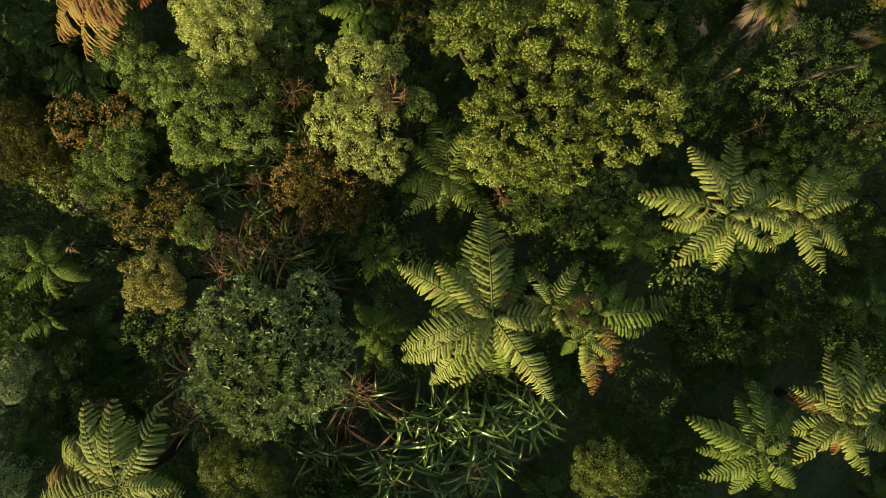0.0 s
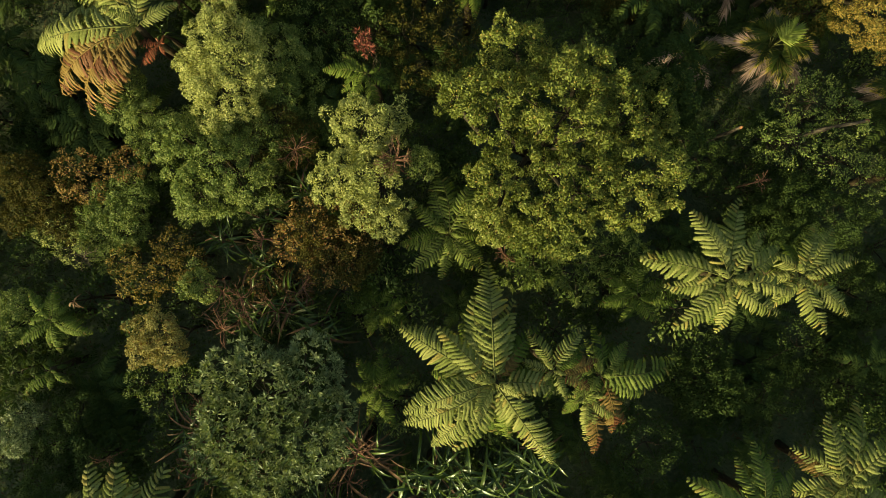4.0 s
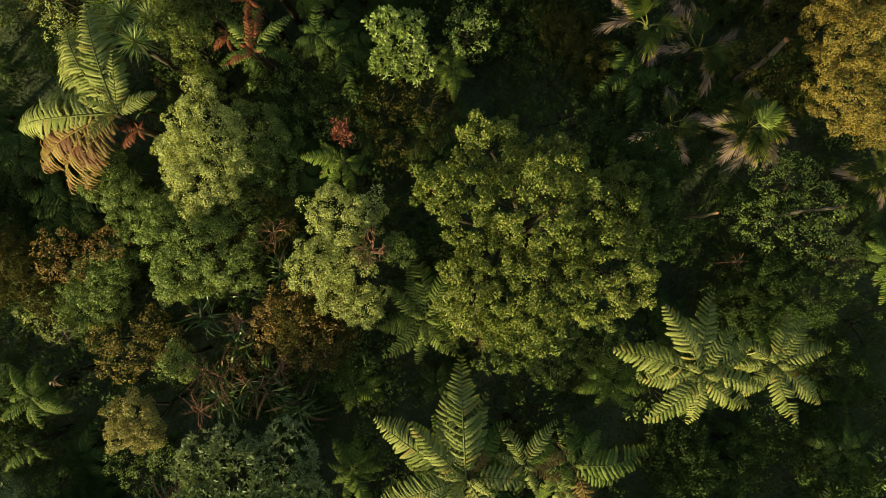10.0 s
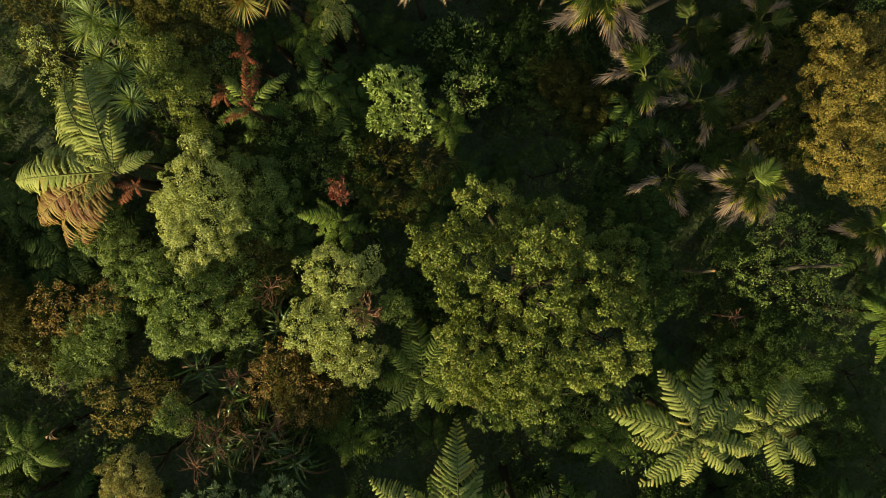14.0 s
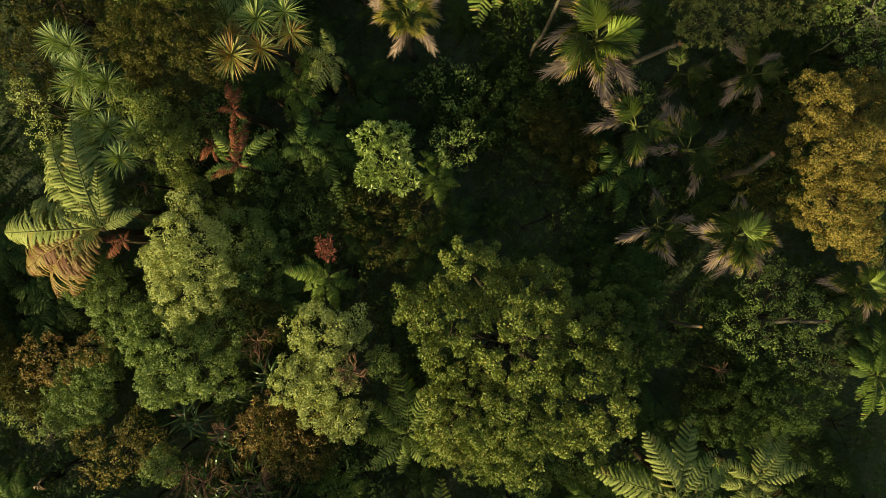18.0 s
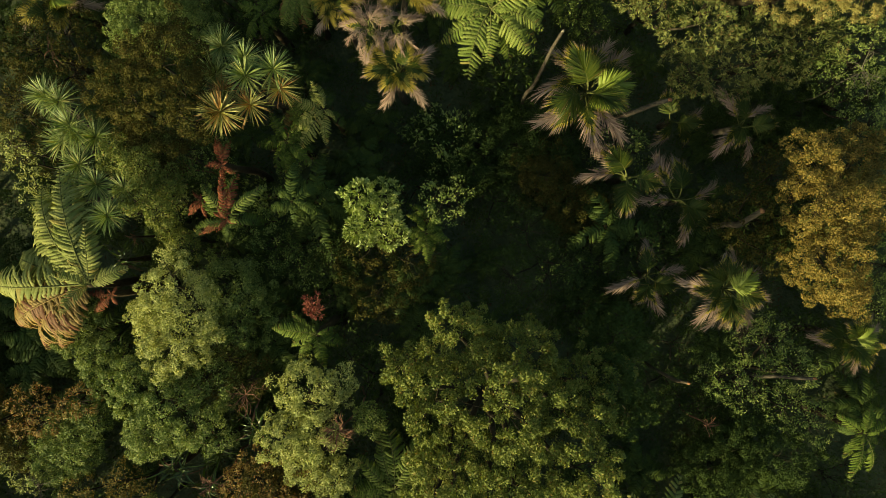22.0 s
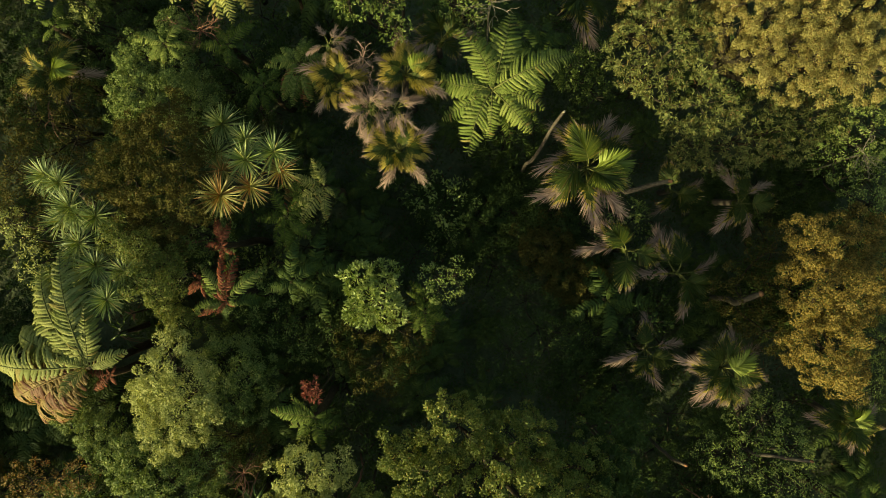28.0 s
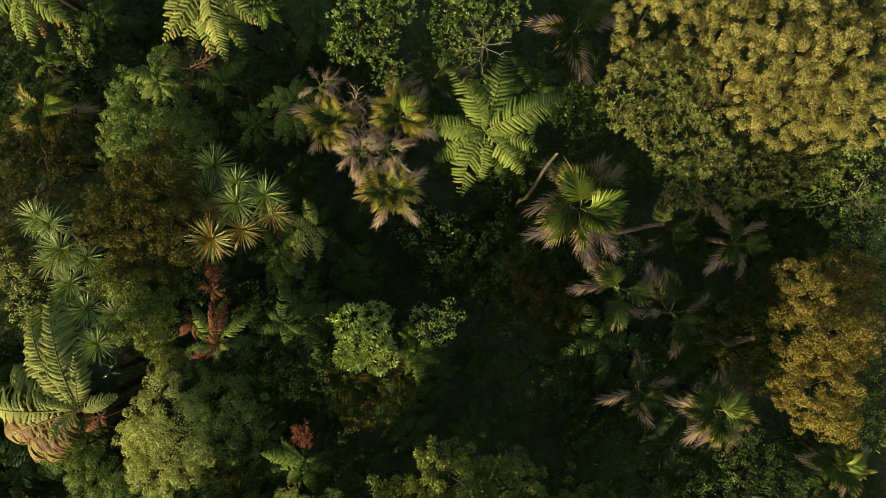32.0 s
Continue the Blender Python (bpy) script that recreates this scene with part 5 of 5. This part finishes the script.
ring_fern(-3.94, 4.43, 0.80, 1.00, 7, "deep", 212)
tree_fern(12.15, 3.47, 1.90, [(90, 0.77), (-134, 0.86), (-105, 1.3), (-64, 1.26), (-158, 0.23), (26, 1.0)], "green", seed=213, filler=4)
tree_fern(2.17, 14.16, 1.60, [(122, 1.62), (-176, 1.7), (-126, 1.86), (-85, 1.45), (-37, 1.67), (29, 2.32), (74, 2.17), (103, 1.77), (-145, 1.66), (160, 1.52), (0, 1.52)], "fresh", label="tree fern with a broad star of light green fronds", seed=214, filler=6, under="green", wide=1.25, lift=18)
tree_fern(-5.4, 18.05, 1.00, [(-62, 2.2), (-75, 2.3), (-92, 2.2), (-108, 2.15), (-124, 2.1), (-45, 1.9), (-140, 1.9), (-20, 1.6), (-165, 1.6), (20, 1.5), (60, 1.4), (100, 1.4), (150, 1.4), (-84, 1.5)], "pale", label="tree fern with a curtain of hanging yellow-green fronds", seed=215, filler=4, under="green")
tree_fern(-3.85, 17.35, 0.90, [(-83, 0.62), (-2, 0.4), (-153, 0.87), (50, 1.09)], "green", seed=216, filler=3)
tree_fern(-10.3, 17.75, 0.90, [(-60, 1.7), (-82, 1.8), (-105, 1.7), (-130, 1.6), (-35, 1.6), (0, 1.3), (177, 1.3), (86, 1.2)], "fresh", old=[(-48, 1.7), (-70, 1.5)], label="tree fern with hanging green fronds and tan ones", seed=217, filler=4, under="green")
tree_fern(-6.66, 15.18, 0.95, [(156, 0.97), (58, 0.94), (-89, 0.6), (-139, 0.68), (10, 0.7)], "fresh", seed=218, filler=3)
tree_fern(-2.95, 14.75, 1.10, [(-70, 1.1), (-95, 1.2), (-120, 1.15), (-40, 1.0), (170, 1.0), (100, 0.9), (30, 0.9)], "fresh", old=[(-82, 1.2), (-150, 1.0)], label="tree fern with olive and tan hanging fronds", seed=302, filler=4, under="green")
tree_fern(-5.10, 15.35, 0.50, [(62, 1.13), (-101, 0.63), (140, 0.9), (-173, 1.03)], "green", seed=219, filler=5)
tree_fern(-10.14, 15.75, 0.20, [(-139, 0.67), (13, 0.56), (78, 0.83)], "green", seed=220, filler=3)
tree_fern(-4.10, 14.28, 0.50, [(-126, 1.05), (47, 0.84), (156, 0.92), (-46, 0.62)], "green", seed=221, filler=5)
tree_fern(-2.36, 9.11, 1.00, [(-171, 1.38), (-81, 1.52), (23, 1.09), (96, 1.4), (-129, 1.57), (-30, 1.21), (136, 1.23)], "deep", seed=222, filler=5)
tree_fern(-2.16, 11.50, 1.30, [(-151, 1.12), (-120, 1.39), (-83, 1.0), (174, 1.1), (98, 0.84)], "pale", seed=223, filler=4)
tree_fern(0.68, 8.63, 1.40, [(-5, 0.49), (-130, 1.01), (-68, 0.96), (123, 0.7)], "green", seed=224, filler=3)
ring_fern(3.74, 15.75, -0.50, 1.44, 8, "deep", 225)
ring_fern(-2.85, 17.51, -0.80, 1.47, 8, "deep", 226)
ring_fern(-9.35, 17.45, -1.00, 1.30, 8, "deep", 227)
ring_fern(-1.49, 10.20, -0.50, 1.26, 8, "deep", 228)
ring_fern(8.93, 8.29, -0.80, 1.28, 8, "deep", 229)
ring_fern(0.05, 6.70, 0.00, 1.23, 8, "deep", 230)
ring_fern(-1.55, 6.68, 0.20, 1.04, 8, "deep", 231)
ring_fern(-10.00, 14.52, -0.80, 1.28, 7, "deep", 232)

# palms
palm(5.04, 12.41, 1.25, 1.83, 7, 7, 3, seed=233, label="feather-leaved palm with a bright green heart and bleached frond ends")
palm(6.36, 10.11, 0.70, 1.45, 3, 4, 0, seed=234)
palm(7.90, 9.52, 0.60, 1.47, 3, 4, 0, seed=235)
palm(8.89, 7.02, 1.50, 1.33, 7, 6, 1, seed=236)
palm(7.09, 7.28, 0.60, 1.30, 3, 4, 0, seed=237, label="shaded palm with grey bleached frond ends")
palm(12.12, 5.75, 1.70, 1.15, 6, 3, 1, seed=238, label="small palm with yellow-green fronds and pinkish dry ends")
palm(-0.05, 14.43, 2.40, 1.15, 9, 5, 1, seed=239, label="palm with yellowing, sun-tinted fronds and pinkish dry ends", tone="gold")
palm(-1.78, 14.24, 2.25, 1.12, 9, 5, 0, seed=240, label="palm with yellowing, sun-tinted fronds and pinkish dry ends", tone="gold")
palm(-0.21, 12.54, 2.05, 1.12, 9, 5, 0, seed=241, label="palm with yellowing, sun-tinted fronds and pinkish dry ends", tone="gold")
palm(9.42, 11.59, 0.85, 1.22, 3, 4, 0, seed=242)
palm(4.95, 17.76, -0.50, 1.77, 5, 3, 0, seed=243, label="shaded palm with grey bleached frond ends")
palm(0.76, 16.06, 0.00, 1.27, 6, 2, 0, seed=244)
# gold tone paints sunlight on the frond tips
palm(-10.20, 14.46, 0.70, 1.34, 6, 2, 1, tone="gold", seed=245, label="small palm with yellow-green fronds")
palm(7.97, 11.98, -0.60, 1.15, 4, 2, 0, seed=246, label="shaded palm with grey bleached frond ends")

# cabbage trees
cabbage_tree(-8.39, 10.39, [(-8.86, 11.41, 2.4, 0.67, 0), (-8.09, 10.47, 2.3, 0.62, 0), (-8.96, 8.8, 2.0, 0.55, 0), (-8.52, 11.27, 2.4, 0.7, 0), (-8.22, 10.65, 2.4, 0.77, 0), (-8.55, 10.31, 2.2, 0.68, 0), (-7.7, 10.45, 2.2, 0.65, 0), (-8.23, 9.77, 2.0, 0.69, 0)], "cabbage tree with grey-green rosettes of sword leaves", seed=247)
cabbage_tree(-7.74, 9.00, [(-7.43, 9.23, 2.6, 0.64, 0), (-6.67, 9.14, 2.7, 0.63, 0), (-6.99, 8.62, 2.6, 0.58, 0), (-9.13, 8.59, 1.7, 0.6, 0), (-8.48, 9.43, 1.7, 0.6, 0)], "cabbage tree with dark green rosettes of sword leaves", seed=248)
cabbage_tree(-3.95, 11.86, [(-4.43, 11.11, 2.6, 0.76, 1), (-3.77, 11.35, 2.4, 0.67, 1), (-3.83, 11.99, 2.6, 0.69, 0), (-3.18, 12.21, 2.5, 0.74, 0), (-3.96, 12.51, 2.3, 0.61, 0), (-3.08, 11.81, 2.2, 0.65, 1), (-4.79, 12.16, 2.0, 0.62, 0), (-4.57, 11.74, 2.1, 0.59, 1)], "cabbage tree with straw-yellow and green rosettes of sword leaves", seed=249)
cabbage_tree(-4.80, 12.99, [(-4.8, 12.99, 1.6, 0.71, 0)], "young cabbage tree with one dark green rosette", seed=250)
cabbage_tree(-6.92, 8.46, [(-6.92, 8.46, 3.0, 0.59, 0)], "young cabbage tree with one green rosette", seed=251)

# flax
flax(1.02, -4.69, 3.00, 1.14, 90, 6, 252, "large flax clump with glossy arching strap leaves", spread=0.6)
flax(-0.33, -4.32, 2.90, 1.01, 70, 6, 253, spread=0.6)
flax(2.11, -4.04, 2.90, 1.01, 70, 5, 254, spread=0.6)
flax(-1.30, -5.37, 2.90, 1.04, 46, 8, 255, spread=0.6)
flax(-2.95, -5.20, 2.60, 0.90, 26, 10, 315, "flax clump with green and withered brown leaves", spread=0.45)
flax(0.22, -5.57, 2.80, 1.16, 45, 4, 256, spread=0.6)
flax(-5.08, -0.42, 2.00, 0.86, 30, 4, 257, "flax clump with green and withered brown leaves", spread=0.4)
flax(-4.25, 0.01, 1.90, 1.01, 36, 4, 258, spread=0.4)
flax(-3.24, -0.56, 1.90, 0.87, 28, 3, 259, spread=0.4)
flax(-5.95, 1.71, 1.60, 0.88, 26, 3, 260, spread=0.3)
flax(-3.67, 2.98, 1.90, 0.72, 18, 3, 261, spread=0.3)
flax(-6.38, -3.29, 2.60, 0.9, 30, 14, 262, spread=0.35)
flax(-5.95, -4.21, 2.90, 0.85, 30, 16, 263, "flax clump with green and withered brown leaves", spread=0.35)
flax(-2.03, -3.65, 2.80, 0.9, 22, 24, 264, "flax clump with withered brown leaves", spread=0.4)
flax(7.83, -3.08, 0.80, 1.08, 18, 2, 265, spread=0.3)
flax(-4.92, 0.90, 1.60, 0.88, 24, 5, 266, spread=0.4)
flax(-4.77, 2.37, 1.60, 0.81, 18, 3, 267, spread=0.35)
flax(-7.68, 7.29, 1.20, 0.60, 12, 2, 268, spread=0.3)

# dead wood and bare twigs
dead_tree((3.53, 12.59, -0.20), (4.07, 13.68, 1.50), 0.048, "leaning dead tree trunk with a broken pale end", 269, end_wood=PALE_WOOD)
dead_tree((6.05, 11.73, 0.70), (6.95, 12.0, 1.45), 0.062, "leaning dead stem with a broken reddish end", 270)
dead_tree((9.22, 8.78, 0.70), (9.39, 9.15, 1.65), 0.075, "leaning dead stem with a broken pinkish end", 271)
dead_tree((7.47, 4.56, 1.20), (7.61, 4.62, 1.80), 0.045, "short broken stem with a reddish end", 272)
dead_tree((9.94, 4.66, 0.90), (10.92, 4.82, 1.70), 0.05, "leaning dead trunk among shrub foliage", 273)
bare_branch(-1.21, 3.56, 3.60, 0.58, 24, 274)
bare_branch(-4.63, 1.68, 2.30, 0.42, 14, 275, label="bare pinkish twigs of a dead shrub")
bare_branch(1.48, 1.34, 2.40, 0.42, 14, 276, label="bare pinkish twigs of a dead shrub")
bare_branch(-2.40, -4.41, 2.60, 0.76, 10, 277, label="dry reddish branching stalks")
bare_branch(-8.58, -3.93, 2.30, 0.39, 8, 278, label="dry reddish flower stalk")
bare_branch(-3.86, 3.96, 2.30, 0.63, 12, 279, label="bare brown twigs of a shrub")
bare_branch(-4.95, -4.04, 2.40, 0.56, 9, 280, label="dry reddish twigs among flax")
bare_branch(-5.30, 0.16, 2.20, 0.85, 14, 281, label="dry reddish stems among flax")
bare_branch(2.05, 16.35, 2.3, 0.95, 12, 282, PALE_WOOD, label="pale crooked bare branches")
bare_branch(-5.88, 15.72, 1.00, 0.84, 16, 283, label="bare pinkish twigs of a dead shrub")
bare_branch(12.1, 12.95, 1.7, 0.8, 12, 284, PALE_WOOD, label="pale crooked bare branches")
bare_branch(8.51, 3.32, 1.20, 0.32, 10, 285, label="bare pinkish twigs of a dead shrub")
bare_branch(-5.82, 9.83, 1.40, 0.37, 10, 286, label="bare pinkish twigs of a dead shrub")
bare_branch(-6.10, -2.60, 2.60, 0.55, 14, 303, label="dry reddish stems beside a domed shrub")
bare_branch(-6.30, -3.90, 2.70, 0.50, 12, 304, label="dry reddish stems beside a domed shrub")
bare_branch(-2.15, -3.55, 2.90, 0.60, 14, 305, label="dry reddish stems between flax and shrub")
bare_branch(-5.60, -0.55, 2.60, 0.55, 14, 306, label="dry reddish stems among flax")
bare_branch(-3.60, 0.45, 2.40, 0.50, 12, 307, label="dry reddish stems among flax")
flax(-7.00, 7.95, 1.70, 0.28, 0, 5, 308, "small tuft of pale dead leaves", spread=0.2)
flax(-10.06, 13.10, 0.65, 0.45, 0, 9, 309, "tuft of tan withered leaves", spread=0.2)
flax(-9.57, 0.06, 2.00, 0.23, 0, 6, 287, "small tuft of pale dead leaves", spread=0.2)
tree("shrub", -6.91, 1.23, [(-7.13, 1.42, 1.9, 0.5, 0.4), (-6.69, 1.05, 1.9, 0.47, 0.38)], "amber", "sparse", "thin golden-brown shrub among flax", "shrub", "shrubs of the bush", seed=288, stem=0.05, bare=8)
tree("shrub", -10.20, 1.63, [(-9.97, 1.44, 1.6, 0.57, 0.46), (-10.42, 1.82, 1.6, 0.45, 0.36)], "lime", "sparse", "thin pale shrub with dry twigs", "shrub", "shrubs of the bush", seed=289, stem=0.05, bare=10)
tree("shrub", -4.38, 0.47, [(-4.74, 0.62, 1.5, 0.54, 0.44), (-4.01, 0.32, 1.4, 0.55, 0.44)], "rust", "sparse", "straggling rusty shrub among flax", "shrub", "shrubs of the bush", seed=290, stem=0.05, bare=14)
bare_branch(-9.52, 1.18, 1.80, 0.58, 14, 291, GREY_WOOD, label="pale dead twigs of a shrub")
bare_branch(-4.37, -0.20, 2.00, 0.72, 14, 292, label="dry reddish stems among flax")
bare_branch(-5.80, 0.30, 2.00, 0.65, 12, 293, label="dry reddish stems among flax")
tree_fern(2.41, -1.25, 3.90, [(64, 1.29), (109, 1.08), (-60, 0.85)], "pale", old=[(-16, 1.24), (2, 1.29), (52, 0.67), (-127, 0.93)], label="small tree fern with yellow-green and tan fronds", seed=294, filler=3, under="green")
tree_fern(1.21, -1.69, 3.90, [(13, 0.76), (-42, 0.81), (-120, 0.78), (140, 0.69)], "pale", label="young pale tree fern beneath a larger one", seed=295, filler=2, under="green")
palm(-0.90, 13.45, 2.45, 0.85, 9, 3, 0, tone="dead", seed=296, label="dying palm with a skirt of pale pinkish dead fronds")
palm(-0.25, 13.55, 2.35, 0.85, 8, 3, 0, tone="dead", seed=313, label="dying palm with a skirt of pale pinkish dead fronds")
palm(-2.05, 15.05, 2.30, 0.75, 7, 2, 0, tone="dead", seed=314, label="dying palm with a skirt of pale pinkish dead fronds")
bare_branch(-0.95, 13.75, 2.25, 0.75, 22, seed=310, material=FROND["dry"], label="tangle of pale pinkish dead palm leaf stalks")
bare_branch(-1.15, 14.75, 2.25, 0.5, 12, seed=311, material=FROND["dry"], label="tangle of pale pinkish dead palm leaf stalks")
tree("tree", -4.60, 5.84, [(-4.5, 6.62, 1.8, 1.0, 0.84), (-4.3, 5.71, 1.7, 0.9, 0.77), (-4.75, 5.2, 1.6, 0.7, 0.58)], "green", "fine", "rounded mid-green tree with dense fine foliage", "tree", "trees of the bush", seed=297, stem=0.09)
tree("shrub", -8.82, 9.59, [(-9.3, 9.13, 2.4, 0.42, 0.38), (-9.6, 9.84, 2.4, 0.45, 0.38), (-9.95, 10.2, 2.3, 0.4, 0.3), (-6.58, 9.77, 2.6, 0.49, 0.44)], "lime", "sparse", "small pale olive shrub among cabbage trees", "shrub", "shrubs of the bush", seed=298, stem=0.05)
tree("shrub", -6.34, 8.57, [(-6.25, 9.0, 3.1, 0.5, 0.45), (-5.95, 9.3, 2.7, 0.56, 0.5), (-5.95, 8.72, 3.0, 0.5, 0.45), (-6.35, 9.75, 3.1, 0.5, 0.4), (-6.95, 9.9, 2.9, 0.5, 0.4)], "olive", "small", "olive-green shrub with small sunlit leaves", "shrub", "shrubs of the bush", seed=299, stem=0.05)
tree_fern(-3.18, 10.67, 1.10, [(63, 1.17), (13, 0.93), (128, 1.04), (-167, 0.97), (-94, 1.03), (-44, 0.95)], "green", old=[(81, 1.2)], label="tree fern with green fronds and a tan one", seed=300, filler=4)
tree("shrub", -3.57, 7.78, [(-4.24, 8.45, 1.2, 0.69, 0.55), (-3.62, 7.68, 1.1, 0.65, 0.52), (-2.85, 7.22, 1.0, 0.62, 0.5)], "green", "sparse", "open green shrub beneath tree ferns", "shrub", "shrubs of the bush", seed=301, stem=0.05, bare=4)

# the bush goes on beyond the edges of the view
def outer_bush():
    rng = np.random.default_rng(31)
    protos = []
    for k, leaf in enumerate(("olive", "green", "lime")):
        x, y = -16.0 + 3.2 * k, -12.6
        z = float(ground_z(x, y)) + 4.4
        protos.append(tree("tree", x, y, [(x, y, z, 1.35, 1.4), (x + 0.9, y - 0.5, z - 0.6, 1.1, 1.5), (x - 0.8, y + 0.6, z - 0.8, 1.1, 1.5), (x - 0.2, y - 0.9, z - 1.3, 1.0, 1.2), (x + 0.3, y + 0.9, z - 1.4, 1.0, 1.2)],
                           leaf, "outer", "broadleaved tree of the surrounding bush", "tree", "trees of the surrounding bush", seed=900 + k, stem=0.12))
    for x, y, step in [(px, py, 0) for py in (-9.6, -12.0) for px in np.arange(-16, 17, 2.7)] + [(px, py, 0) for px in (-15.2, 17.0) for py in np.arange(-7, 25, 2.9)] + [(px, 26.5, 0) for px in np.arange(-14, 16, 3.0)]:
        if y == -12.0 and x < -6:
            continue
        x, y, s = x + rng.uniform(-0.6, 0.6), y + rng.uniform(-0.5, 0.5), rng.uniform(0.85, 1.12) * (0.64 if -10.5 < y < -8 else 0.8 if y < -10 else 0.62 if x < -14 and y < 3 else 1)
        copy_thing(protos[int(rng.integers(3))], Matrix.LocRotScale((x, y, float(ground_z(x, y)) - 0.05), Euler((0, 0, rng.uniform(0, 6.28))), (s, s, s)))


outer_bush()

# ---- undergrowth: repeated young plants on the floor between the tall ones ----
def undergrowth():
    rng = np.random.default_rng(77)
    protos = []
    # the "dark" shrubs carry the shade of the floor in their leaf colour
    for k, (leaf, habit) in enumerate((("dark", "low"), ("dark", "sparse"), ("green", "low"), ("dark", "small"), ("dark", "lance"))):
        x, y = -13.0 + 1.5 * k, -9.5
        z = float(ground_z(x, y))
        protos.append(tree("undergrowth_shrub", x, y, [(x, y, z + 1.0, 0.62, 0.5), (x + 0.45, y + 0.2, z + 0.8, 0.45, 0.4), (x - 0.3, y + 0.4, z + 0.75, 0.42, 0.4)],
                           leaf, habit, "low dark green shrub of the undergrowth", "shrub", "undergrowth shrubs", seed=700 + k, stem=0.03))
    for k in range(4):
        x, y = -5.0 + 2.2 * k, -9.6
        protos.append(ring_fern(x, y, float(ground_z(x, y)) + 0.55 + 0.1 * k, 0.95, 9, "deep", 720 + k, "low undergrowth fern with shade-darkened green fronds", "ground_fern", filler=2))
    for i in range(14):
        for j in range(16):
            x, y = -13.6 + 2.05 * i + rng.uniform(-0.6, 0.6), -8.4 + 2.0 * j + rng.uniform(-0.6, 0.6)
            k = int(rng.integers(len(protos)))
            s = rng.uniform(1.1, 1.8) * (0.72 if k > 4 else 1.0)
            copy_thing(protos[k], Matrix.LocRotScale((x, y, float(ground_z(x, y)) - 0.05), Euler((0, 0, rng.uniform(0, 6.28))), (s, s, s)))


undergrowth()
